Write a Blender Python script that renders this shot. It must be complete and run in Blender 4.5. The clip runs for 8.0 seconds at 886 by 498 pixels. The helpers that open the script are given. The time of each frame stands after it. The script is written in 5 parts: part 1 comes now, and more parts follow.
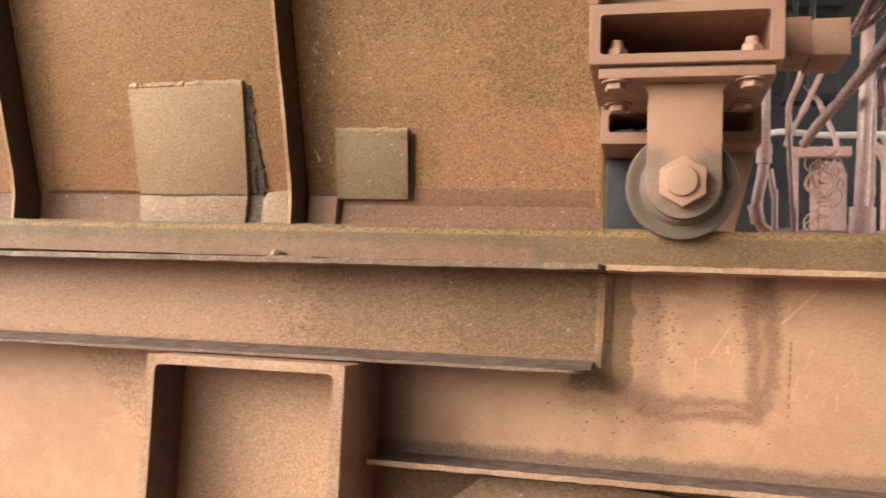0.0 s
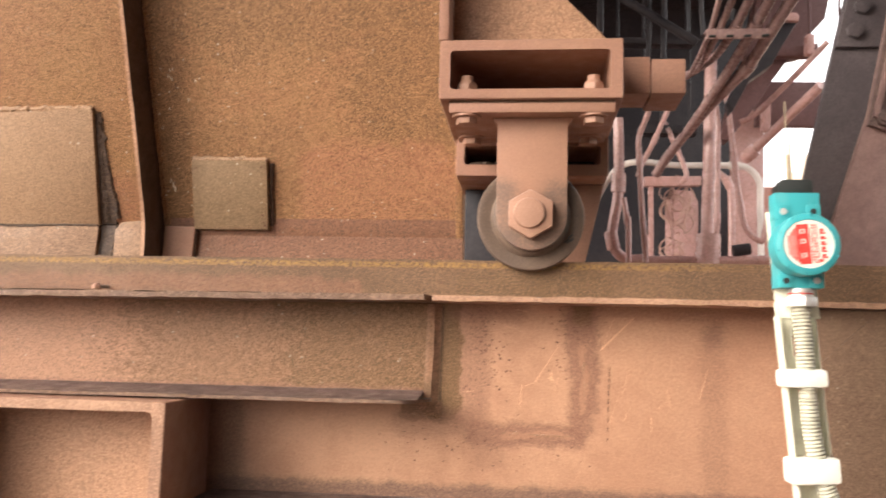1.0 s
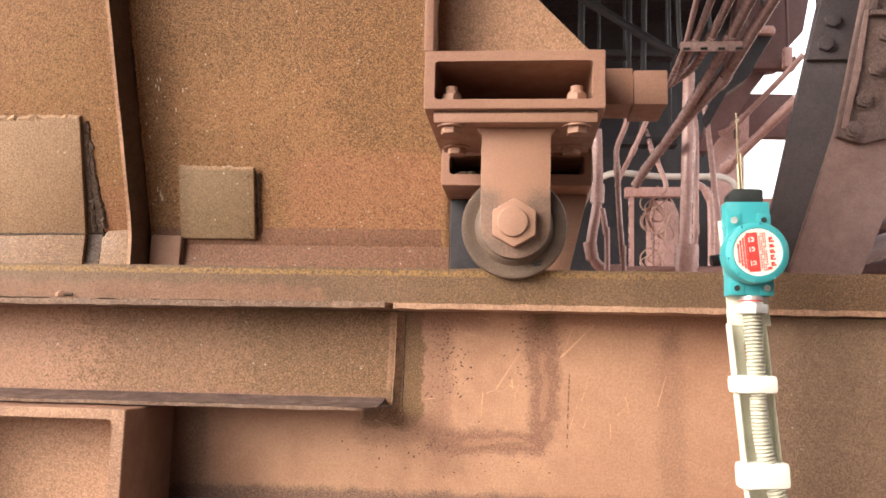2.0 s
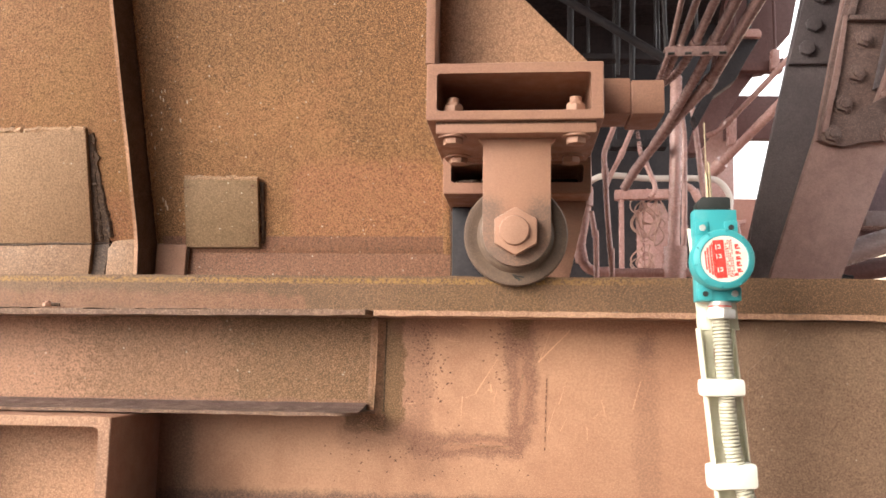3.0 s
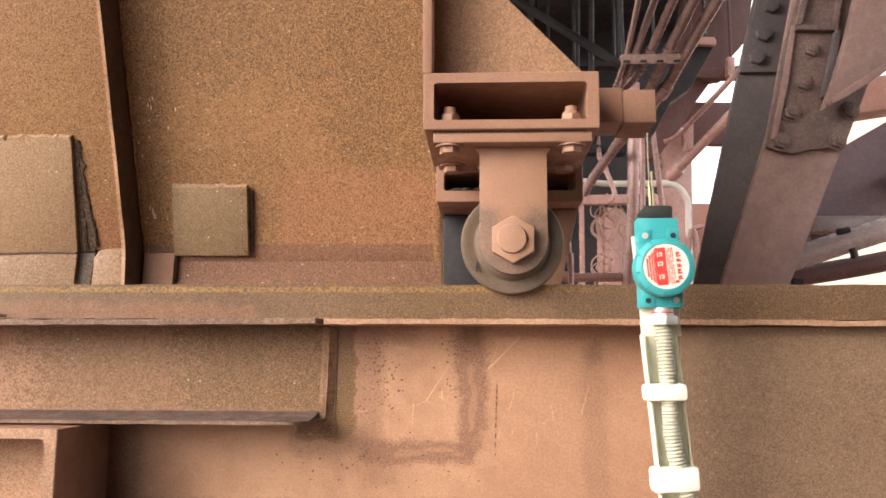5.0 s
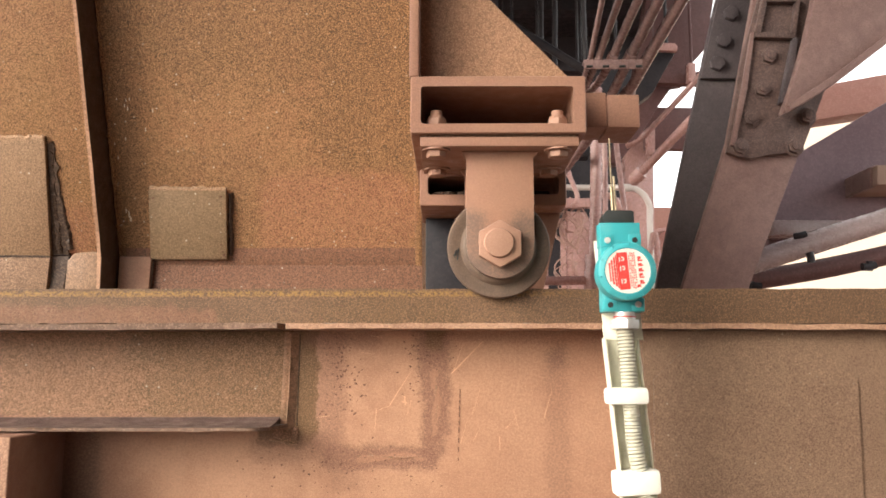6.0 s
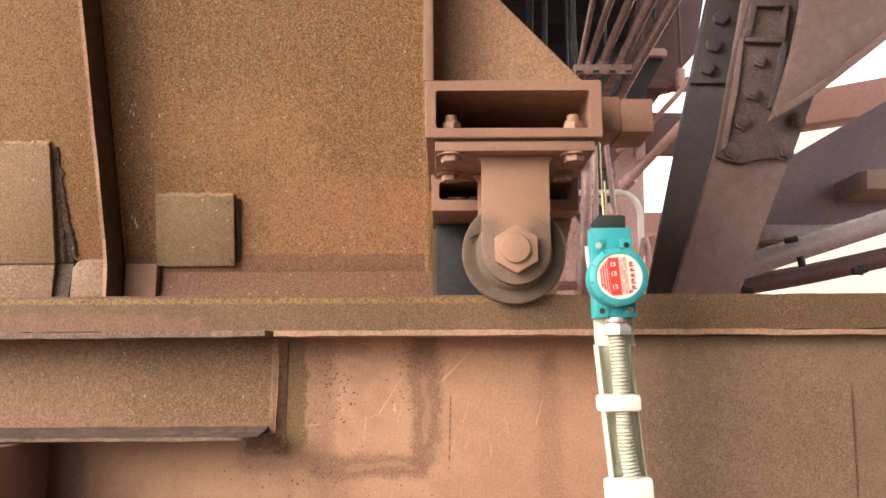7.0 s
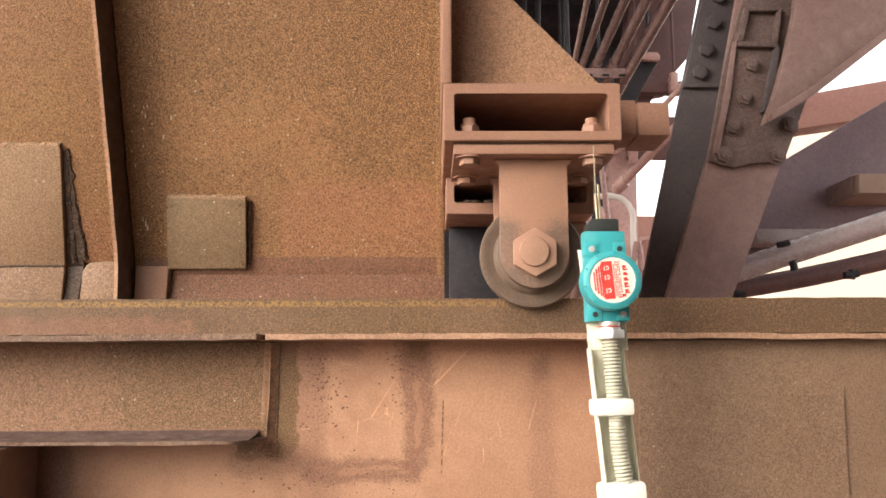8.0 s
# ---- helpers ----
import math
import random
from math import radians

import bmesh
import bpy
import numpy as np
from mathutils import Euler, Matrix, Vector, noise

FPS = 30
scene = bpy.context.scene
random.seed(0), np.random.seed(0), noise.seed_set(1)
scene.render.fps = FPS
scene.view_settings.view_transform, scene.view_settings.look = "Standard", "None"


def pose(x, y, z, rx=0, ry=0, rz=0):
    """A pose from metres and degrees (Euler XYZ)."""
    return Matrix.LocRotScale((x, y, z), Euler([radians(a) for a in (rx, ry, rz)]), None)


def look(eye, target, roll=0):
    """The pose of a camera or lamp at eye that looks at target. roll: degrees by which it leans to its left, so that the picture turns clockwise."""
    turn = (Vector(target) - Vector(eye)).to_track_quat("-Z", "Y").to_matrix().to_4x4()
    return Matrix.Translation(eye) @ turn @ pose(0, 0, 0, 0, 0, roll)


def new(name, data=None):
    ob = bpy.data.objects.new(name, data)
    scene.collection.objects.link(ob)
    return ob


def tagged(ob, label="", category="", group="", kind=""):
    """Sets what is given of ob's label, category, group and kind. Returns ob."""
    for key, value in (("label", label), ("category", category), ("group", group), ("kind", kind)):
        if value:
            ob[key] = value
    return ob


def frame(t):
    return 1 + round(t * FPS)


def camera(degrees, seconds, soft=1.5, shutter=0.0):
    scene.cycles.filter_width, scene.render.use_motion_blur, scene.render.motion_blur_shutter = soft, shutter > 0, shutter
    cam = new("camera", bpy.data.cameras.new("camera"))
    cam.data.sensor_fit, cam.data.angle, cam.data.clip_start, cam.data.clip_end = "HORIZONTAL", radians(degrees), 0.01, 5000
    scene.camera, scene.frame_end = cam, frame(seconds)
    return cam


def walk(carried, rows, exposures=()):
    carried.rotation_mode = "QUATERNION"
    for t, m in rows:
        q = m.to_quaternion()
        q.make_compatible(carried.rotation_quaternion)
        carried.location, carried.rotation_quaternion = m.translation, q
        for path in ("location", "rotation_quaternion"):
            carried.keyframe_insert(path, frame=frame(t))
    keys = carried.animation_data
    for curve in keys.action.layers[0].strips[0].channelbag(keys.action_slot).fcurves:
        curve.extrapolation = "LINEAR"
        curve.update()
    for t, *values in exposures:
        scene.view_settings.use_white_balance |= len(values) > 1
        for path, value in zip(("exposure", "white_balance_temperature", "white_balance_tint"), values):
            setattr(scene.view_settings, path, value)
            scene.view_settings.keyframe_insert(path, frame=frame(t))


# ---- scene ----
# The camera's field of view, and its way: seconds, place, yaw, pitch, roll.
cam = camera(55.57, 8.0, soft=1.7, shutter=0.5)


def stand(x, y, z, yaw, pitch, roll):
    return pose(x, y, z, 90 + pitch, 0, yaw) @ pose(0, 0, 0, 0, 0, roll)


PATH = [
    (0, 0.0586, -1.2862, -0.0814, 13.6234, 4.6393, 2.5321),
    (0.5, 0.0997, -1.2922, -0.0743, 10.1818, 5.2840, 1.8317),
    (1, 0.1429, -1.2775, -0.0704, 5.9433, 6.6305, 1.3786),
    (1.2, 0.1559, -1.2791, -0.0672, 5.1389, 6.7646, 1.1687),
    (2.3, 0.1956, -1.2920, -0.0768, 5.3404, 7.5181, 1.3870),
    (2.5, 0.2017, -1.2980, -0.0702, 4.8204, 7.0796, 1.2013),
    (3, 0.2173, -1.3124, -0.0684, 5.1198, 7.5081, 0.8548),
    (3.5, 0.2295, -1.3193, -0.0678, 4.5545, 7.2777, 0.2523),
    (4, 0.2289, -1.3168, -0.0662, 4.6698, 7.1681, 0.4761),
    (4.5, 0.2340, -1.3228, -0.0643, 3.9050, 7.7779, 0.2619),
    (4.7, 0.2387, -1.3221, -0.0635, 3.5082, 7.7586, 0.2557),
    (5.8, 0.2474, -1.3228, -0.0645, 0.8881, 8.1076, 0.1212),
    (6, 0.2452, -1.3181, -0.0612, 0.4081, 8.0212, 0.0125),
    (6.5, 0.2465, -1.3108, -0.0609, -0.1100, 8.1812, -0.2956),
    (7, 0.2469, -1.3050, -0.0591, -0.2088, 8.4100, -0.2892),
    (7.5, 0.2461, -1.3055, -0.0577, -0.4239, 8.6866, -0.2668),
    (8, 0.2468, -1.3006, -0.0584, -0.7055, 8.6247, -0.2193),
]
walk(cam, [(row[0], stand(*row[1:])) for row in PATH],
     exposures=[(0, 1.73, 6400, 1), (0.5, 1.72, 6450, 0), (1, 1.72, 6550, 12), (2.5, 1.75, 6500, 11), (3.5, 1.75, 6500, 10), (6, 1.62, 6500, 9), (8, 1.59, 6500, 9)])

# ---- light ----
SUN_ELEVATION, SUN_TURN = 30, 229
world = bpy.data.worlds.new("sky")
scene.world = world
world.use_nodes = True
_n = world.node_tree.nodes
_sky = _n.new("ShaderNodeTexSky")
_sky.sky_type, _sky.sun_disc = "NISHITA", False
_sky.sun_elevation, _sky.sun_rotation = radians(SUN_ELEVATION), radians(SUN_TURN)
_sky.air_density, _sky.dust_density, _sky.ozone_density = 0.7, 7.0, 0.5
_haze = _n.new("ShaderNodeMix")
_haze.data_type = "RGBA"
_haze.inputs[0].default_value = 0.7
_haze.inputs[7].default_value = (8.2, 8.0, 7.6, 1)
world.node_tree.links.new(_sky.outputs[0], _haze.inputs[6])
world.node_tree.links.new(_haze.outputs[2], _n["Background"].inputs[0])
_n["Background"].inputs[1].default_value = 0.15
sun = new("sun", bpy.data.lights.new("sun", "SUN"))
sun.data.energy, sun.data.angle, sun.data.color = 1.1, radians(35), (1.0, 0.96, 0.90)
sun.matrix_basis = look((-4.4, -2.8, 2.0), (0, 0, 0))


# ---- materials ----
def nodes_of(name):
    m = bpy.data.materials.new(name)
    m.use_nodes = True
    t = m.node_tree
    return m, t.nodes, t.links, t.nodes["Principled BSDF"]


def noise_at(nodes, links, co, scale, detail=4.0, rough=0.6, stretch=None):
    n = nodes.new("ShaderNodeTexNoise")
    n.inputs["Scale"].default_value, n.inputs["Detail"].default_value, n.inputs["Roughness"].default_value = scale, detail, rough
    if stretch:
        mp = nodes.new("ShaderNodeMapping")
        mp.inputs["Scale"].default_value = stretch
        links.new(co, mp.inputs["Vector"])
        co = mp.outputs["Vector"]
    links.new(co, n.inputs["Vector"])
    return n.outputs["Fac"]


def step_of(nodes, links, value, low, high):
    r = nodes.new("ShaderNodeMapRange")
    r.interpolation_type = "SMOOTHSTEP"
    r.inputs["From Min"].default_value, r.inputs["From Max"].default_value = low, high
    links.new(value, r.inputs["Value"])
    return r.outputs["Result"]


def sums(nodes, links, op, a, b):
    n = nodes.new("ShaderNodeMath")
    n.operation = op
    for i, v in enumerate((a, b)):
        if isinstance(v, (int, float)):
            n.inputs[i].default_value = v
        else:
            links.new(v, n.inputs[i])
    return n.outputs[0]


def mixed(nodes, links, fac, a, b):
    n = nodes.new("ShaderNodeMix")
    n.data_type = "RGBA"
    for key, v in (("Factor", fac), ("A", a), ("B", b)):
        socket = n.inputs[0] if key == "Factor" else n.inputs[6 if key == "A" else 7]
        if isinstance(v, tuple):
            socket.default_value = (*v, 1)
        elif isinstance(v, (int, float)):
            socket.default_value = v
        else:
            links.new(v, socket)
    return n.outputs[2]


def steel(name, paint, dust, dirt, cover=(0.4, 0.62), grain=280, grit=0.45, bump=0.35, rough=0.88, speck=0.0, stains=(), band=None, gloss=0.0, glint=0.8, fray=1.0):
    """Painted steel under ore dust. paint, dust, dirt: colours; cover: how the dust patches break; grain: grains a
    metre; grit: how much the dark grains show; speck: pale flecks; stains: boxes (x0, x1, z0, z1, soft, strength) of
    dirt, darker tone and painted shade; band: (z0, z1, colour) of old paint."""
    paint, dust, dirt = [(0.90 * c[0], 1.05 * c[1], 1.17 * c[2]) for c in (paint, dust, dirt)]
    m, nodes, links, bsdf = nodes_of(name)
    co = nodes.new("ShaderNodeTexCoord").outputs["Object"]
    big = noise_at(nodes, links, co, 4.5, 5, 0.62)
    mid = noise_at(nodes, links, co, 38, 4, 0.6)
    fine = noise_at(nodes, links, co, grain, 3, 0.75)
    finer = noise_at(nodes, links, co, grain * 2.3, 1, 0.5)
    patch = step_of(nodes, links, sums(nodes, links, "ADD", sums(nodes, links, "MULTIPLY", big, 0.7), sums(nodes, links, "MULTIPLY", mid, 0.3)), *cover)
    col = mixed(nodes, links, patch, paint, dust)
    if band or stains:
        sep = nodes.new("ShaderNodeSeparateXYZ")
        links.new(co, sep.inputs[0])
        warp = sums(nodes, links, "MULTIPLY", sums(nodes, links, "SUBTRACT", noise_at(nodes, links, co, 22, 5, 0.7), 0.5), 0.04)
        x, z = sums(nodes, links, "ADD", sep.outputs[0], warp), sums(nodes, links, "ADD", sep.outputs[2], sums(nodes, links, "MULTIPLY", warp, -0.8))
        spread = 0.16 + 0.30 * (1.0 - fray)
        ragged_edge = sums(nodes, links, "ADD", sums(nodes, links, "MULTIPLY", sums(nodes, links, "SUBTRACT", mid, 0.5), 0.9 * fray), sums(nodes, links, "MULTIPLY", sums(nodes, links, "SUBTRACT", fine, 0.5), 1.1 * fray))
        inner_wear = sums(nodes, links, "ADD", 0.62, sums(nodes, links, "MULTIPLY", step_of(nodes, links, fine, 0.36, 0.56), 0.38))
        for x0, x1, z0, z1, soft, strength, *shade in stains:
            f = 1.0
            for v, a, b in ((x, x0, x1), (z, z0, z1)):
                f = sums(nodes, links, "MULTIPLY", step_of(nodes, links, v, a - soft, a + soft), f)
                f = sums(nodes, links, "MULTIPLY", sums(nodes, links, "SUBTRACT", 1.0, step_of(nodes, links, v, b - soft, b + soft)), f)
            f = step_of(nodes, links, sums(nodes, links, "ADD", f, ragged_edge), 0.5 - spread, 0.5 + spread)
            f = sums(nodes, links, "MULTIPLY", f, sums(nodes, links, "MULTIPLY", inner_wear, strength))
            col = mixed(nodes, links, f, col, shade[0] if shade else dirt)
        if band:
            z0, z1, colour, reach = band
            f = sums(nodes, links, "MULTIPLY", step_of(nodes, links, sep.outputs[2], z0 - 0.002, z0 + 0.001), sums(nodes, links, "SUBTRACT", 1.0, step_of(nodes, links, sep.outputs[2], z1 - 0.001, z1 + 0.002)))
            f = sums(nodes, links, "MULTIPLY", f, step_of(nodes, links, fine, 0.66, 0.40))
            f = sums(nodes, links, "MULTIPLY", f, sums(nodes, links, "SUBTRACT", 1.0, step_of(nodes, links, sep.outputs[0], reach - 0.15, reach + 0.25)))
            col = mixed(nodes, links, sums(nodes, links, "MULTIPLY", f, 0.55), col, colour)
    dark = sums(nodes, links, "MULTIPLY", step_of(nodes, links, fine, 0.40, 0.63), grit)
    col = mixed(nodes, links, dark, col, dirt)
    light = sums(nodes, links, "MULTIPLY", step_of(nodes, links, finer, 0.52, 0.62), min(0.9, grit * glint))
    col = mixed(nodes, links, light, col, tuple(min(1.0, c * 1.75) for c in dust))
    if speck:
        v = nodes.new("ShaderNodeTexVoronoi")
        v.inputs["Scale"].default_value = 75
        links.new(co, v.inputs["Vector"])
        f = sums(nodes, links, "MULTIPLY", sums(nodes, links, "SUBTRACT", 1.0, step_of(nodes, links, v.outputs["Distance"], 0.07, 0.14)), speck)
        f = sums(nodes, links, "MULTIPLY", f, step_of(nodes, links, mid, 0.5, 0.6))
        col = mixed(nodes, links, f, col, (0.75, 0.68, 0.55))
    links.new(col, bsdf.inputs["Base Color"])
    bsdf.inputs["Specular IOR Level"].default_value = 0.2 + gloss
    links.new(step_of(nodes, links, mid, 1.3 - 1.1 * gloss, -0.4 - gloss), bsdf.inputs["Roughness"])
    bsdf.inputs["Roughness"].default_value = rough
    b = nodes.new("ShaderNodeBump")
    b.inputs["Strength"].default_value, b.inputs["Distance"].default_value = bump, 0.0012
    links.new(sums(nodes, links, "ADD", fine, sums(nodes, links, "MULTIPLY", mid, 1.6)), b.inputs["Height"])
    links.new(b.outputs[0], bsdf.inputs["Normal"])
    return m


def plain(name, colour, rough=0.5, metal=0.0, vary=0.25, scale=30.0, dirt=(0.25, 0.14, 0.09), bump=0.1):
    m, nodes, links, bsdf = nodes_of(name)
    co = nodes.new("ShaderNodeTexCoord").outputs["Object"]
    a = step_of(nodes, links, noise_at(nodes, links, co, scale, 5, 0.65), 0.45, 0.75)
    links.new(mixed(nodes, links, sums(nodes, links, "MULTIPLY", a, vary), colour, dirt), bsdf.inputs["Base Color"])
    bsdf.inputs["Roughness"].default_value, bsdf.inputs["Metallic"].default_value = rough, metal
    b = nodes.new("ShaderNodeBump")
    b.inputs["Strength"].default_value, b.inputs["Distance"].default_value = bump, 0.001
    links.new(noise_at(nodes, links, co, scale * 12, 3), b.inputs["Height"])
    links.new(b.outputs[0], bsdf.inputs["Normal"])
    return m


OLIVE, PURPLE = (0.138, 0.082, 0.037), (0.220, 0.112, 0.076)
SOOT_SHADE, ROSE = (0.150, 0.086, 0.042), (0.36, 0.150, 0.096)
# Dark boxes beside the ribs, at the right edge and top are painted shade.
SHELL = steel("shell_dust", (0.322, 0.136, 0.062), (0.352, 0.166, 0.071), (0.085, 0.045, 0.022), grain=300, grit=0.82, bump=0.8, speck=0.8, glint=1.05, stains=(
    (-0.36, -0.28, 0.1, 1.2, 0.07, 0.8, SOOT_SHADE), (-0.98, -0.90, 0.1, 1.2, 0.05, 0.7, SOOT_SHADE), (0.01, 0.26, 0.26, 1.2, 0.14, 0.95, SOOT_SHADE), (0.17, 0.26, 0.16, 1.2, 0.05, 0.6, SOOT_SHADE), (-0.34, 0.26, 0.44, 1.3, 0.18, 0.8, SOOT_SHADE),
    (-0.27, -0.06, 0.10, 0.34, 0.05, 0.4, SOOT_SHADE), (-0.08, 0.22, 0.10, 0.30, 0.06, 0.8, ROSE), (-2.2, -0.36, 0.10, 0.24, 0.05, 0.6, ROSE)))
SHELL_LOW = steel("shell_low_dust", (0.195, 0.077, 0.042), (0.225, 0.096, 0.051), (0.085, 0.044, 0.028), grain=270, grit=0.8, bump=0.5, speck=0.7)
PATCH = steel("patch_dust", (0.26, 0.15, 0.08), (0.30, 0.175, 0.095), (0.13, 0.075, 0.035), grain=200, grit=0.5, bump=0.6, speck=0.9)
COVER = steel("cover_dust", (0.35, 0.185, 0.10), (0.39, 0.215, 0.12), (0.15, 0.085, 0.045), grain=300, grit=0.7, bump=0.5, speck=0.9)
SKIRT = steel("skirt_dust", (0.25, 0.125, 0.068), (0.29, 0.150, 0.080), (0.12, 0.065, 0.038), grain=270, grit=0.8, bump=0.5, speck=0.7)
PINK = steel("pink_dust", (0.31, 0.145, 0.088), (0.35, 0.17, 0.10), (0.20, 0.10, 0.06), grain=260, grit=0.4, bump=0.25)
BRACKET = steel("bracket_dust", (0.33, 0.152, 0.096), (0.37, 0.178, 0.108), (0.18, 0.095, 0.065), grain=300, grit=0.24, bump=0.3)
# Dusty rib colour with the shade of the faces turned from the light.
RIB_SHADE = steel("rib_shade", (0.072, 0.043, 0.027), (0.092, 0.054, 0.033), (0.035, 0.021, 0.014), grain=270, grit=0.7, bump=0.6)
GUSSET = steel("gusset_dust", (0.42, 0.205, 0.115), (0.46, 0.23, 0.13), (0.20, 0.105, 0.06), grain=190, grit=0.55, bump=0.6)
BARE = (0.46, 0.24, 0.15)
# Besides the stains, darker along the bottom flange and right of the square tube.
WEB = steel("web_dust", (0.43, 0.198, 0.112), (0.52, 0.255, 0.145), (0.17, 0.085, 0.055), cover=(0.38, 0.60), grain=240, grit=0.22, bump=0.3, fray=0.42, stains=(
    (0.200, 0.247, -0.175, 0.02, 0.014, 0.95, PURPLE), (0.05, 0.226, -0.216, -0.180, 0.014, 0.95, PURPLE), (0.198, 0.240, -0.200, -0.165, 0.016, 0.9, PURPLE), (0.190, 0.255, -0.05, 0.02, 0.022, 0.75, PURPLE),
    (0.207, 0.242, -0.035, 0.02, 0.014, 0.7, OLIVE), (0.218, 0.229, -0.165, -0.060, 0.005, 0.5, BARE), (0.10, 0.205, -0.203, -0.193, 0.005, 0.5, BARE),
    (0.03, 0.085, -0.19, 0.02, 0.018, 0.6, PURPLE), (-0.05, 0.042, -0.172, 0.02, 0.006, 1.0, OLIVE), (-0.05, 0.036, -0.182, 0.02, 0.008, 0.8, OLIVE),
    (-0.06, 0.07, -0.205, -0.160, 0.018, 0.45, PURPLE), (0.395, 0.43, -0.3, -0.02, 0.022, 0.5, PURPLE), (0.40, 0.425, -0.07, -0.02, 0.02, 0.6), (-0.36, -0.29, -0.30, -0.15, 0.03, 0.7), (0.33, 0.6, -0.4, 0.05, 0.12, 0.28, PURPLE),
    (-0.4, 0.5, -0.31, -0.274, 0.016, 0.9, (0.125, 0.078, 0.062)), (0.06, 0.11, -0.25, -0.21, 0.02, 0.4, PURPLE), (0.02, 0.14, -0.03, 0.02, 0.02, 0.55, PURPLE), (0.25, 0.5, -0.024, 0.02, 0.014, 0.5, PURPLE)))
OLIVE_WEB = steel("olive_dust", (0.43, 0.200, 0.118), (0.40, 0.186, 0.106), (0.10, 0.056, 0.027), cover=(0.28, 0.5), grain=300, grit=0.52, bump=0.7, speck=0.5,
                  stains=((-0.50, 0.5, -0.5, 0.5, 0.24, 0.92, (0.182, 0.099, 0.051)), (-0.24, 0.5, -0.5, 0.5, 0.17, 0.9, OLIVE), (-3.0, 0.5, -0.17, -0.132, 0.008, 0.6, PURPLE)))
DARK_PLATE = steel("dark_plate_dust", (0.225, 0.122, 0.074), (0.275, 0.156, 0.094), (0.10, 0.050, 0.030), grain=340, grit=0.62, bump=0.6, speck=0.4)
RAIL = steel("rail_dust", (0.150, 0.077, 0.040), (0.20, 0.102, 0.052), (0.085, 0.048, 0.030), grain=260, grit=0.65, bump=0.6, band=(0.0445, 0.0515, (0.44, 0.25, 0.055), 0.30),
             stains=((0.04, 0.26, -0.01, 0.043, 0.02, 0.6, OLIVE), (0.33, 3.0, 0.0, 0.06, 0.05, 0.5), (-1.2, -0.1, 0.0, 0.028, 0.02, 0.4, ROSE)))
LIP = steel("lip_dust", (0.34, 0.168, 0.10), (0.47, 0.245, 0.145), (0.14, 0.07, 0.045), grain=150, grit=0.35, bump=0.5)
LIP_DARK = steel("lip_dark_dust", (0.165, 0.088, 0.055), (0.26, 0.142, 0.088), (0.10, 0.052, 0.036), cover=(0.45, 0.6), grain=150, grit=0.5, bump=0.6)
WHEEL = steel("wheel_steel", (0.125, 0.076, 0.052), (0.165, 0.098, 0.064), (0.10, 0.064, 0.048), grain=200, grit=0.25, bump=0.2, rough=0.7)
FORK = steel("fork_dust", (0.39, 0.182, 0.112), (0.42, 0.20, 0.12), (0.17, 0.105, 0.075), grain=300, grit=0.14, bump=0.2, fray=0.25, stains=((0.29, 0.342, 0.0, 0.165, 0.022, 0.85), (0.372, 0.43, 0.0, 0.165, 0.022, 0.85), (0.29, 0.43, 0.0, 0.095, 0.02, 0.9)))
NUT = steel("nut_dust", (0.37, 0.178, 0.112), (0.42, 0.208, 0.13), (0.20, 0.105, 0.07), grain=300, grit=0.14, bump=0.2)
CRUST = steel("crust_dirt", (0.062, 0.034, 0.022), (0.105, 0.058, 0.036), (0.045, 0.025, 0.016), grain=130, grit=0.7, bump=1.0)
WELD = steel("weld_bead", (0.20, 0.105, 0.055), (0.38, 0.185, 0.105), (0.10, 0.056, 0.032), cover=(0.42, 0.56), grain=180, grit=0.4, bump=0.8)
SCRATCH = plain("bare_scratch", (0.68, 0.39, 0.235), 0.8, vary=0.3, scale=60)
MARK = plain("dark_mark", (0.14, 0.07, 0.045), 0.9, vary=0.3, scale=60)
FLECK = plain("pale_fleck", (0.72, 0.62, 0.46), 0.8, vary=0.3, scale=80)
PIPE_PINK = steel("pipe_dust", (0.46, 0.225, 0.182), (0.57, 0.305, 0.25), (0.13, 0.07, 0.057), grain=60, grit=0.2, bump=0.15, gloss=0.2)
PIPE_PALE = plain("pale_pipe_paint", (0.62, 0.56, 0.52), 0.6, vary=0.3, scale=6)
PIPE_GREY = steel("grey_pipe_dust", (0.34, 0.225, 0.200), (0.44, 0.30, 0.268), (0.16, 0.10, 0.09), grain=60, grit=0.12, bump=0.12, gloss=0.2)
# Near black; on roof, purlins, rods and back wall it stands for shade.
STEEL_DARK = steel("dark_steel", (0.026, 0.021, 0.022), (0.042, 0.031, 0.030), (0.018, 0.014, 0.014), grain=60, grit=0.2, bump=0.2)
STEEL_MAROON = steel("maroon_steel", (0.115, 0.050, 0.043), (0.15, 0.068, 0.058), (0.07, 0.035, 0.03), grain=60, grit=0.2, bump=0.2)
STEEL_RUST = steel("rust_steel", (0.36, 0.15, 0.11), (0.40, 0.18, 0.13), (0.2, 0.1, 0.07), grain=60, grit=0.15, bump=0.2)
STEEL_SHADE = steel("shaded_steel", (0.235, 0.142, 0.142), (0.28, 0.172, 0.170), (0.09, 0.055, 0.055), grain=60, grit=0.15, bump=0.15)
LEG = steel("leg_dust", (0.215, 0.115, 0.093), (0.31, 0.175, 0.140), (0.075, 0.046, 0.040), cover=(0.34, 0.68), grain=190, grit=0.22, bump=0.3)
# Darker copy of the leg colour for its shaded rear parts.
LEG_SHADE = steel("leg_shade", (0.100, 0.072, 0.068), (0.135, 0.096, 0.088), (0.055, 0.042, 0.040), grain=120, grit=0.3, bump=0.4)
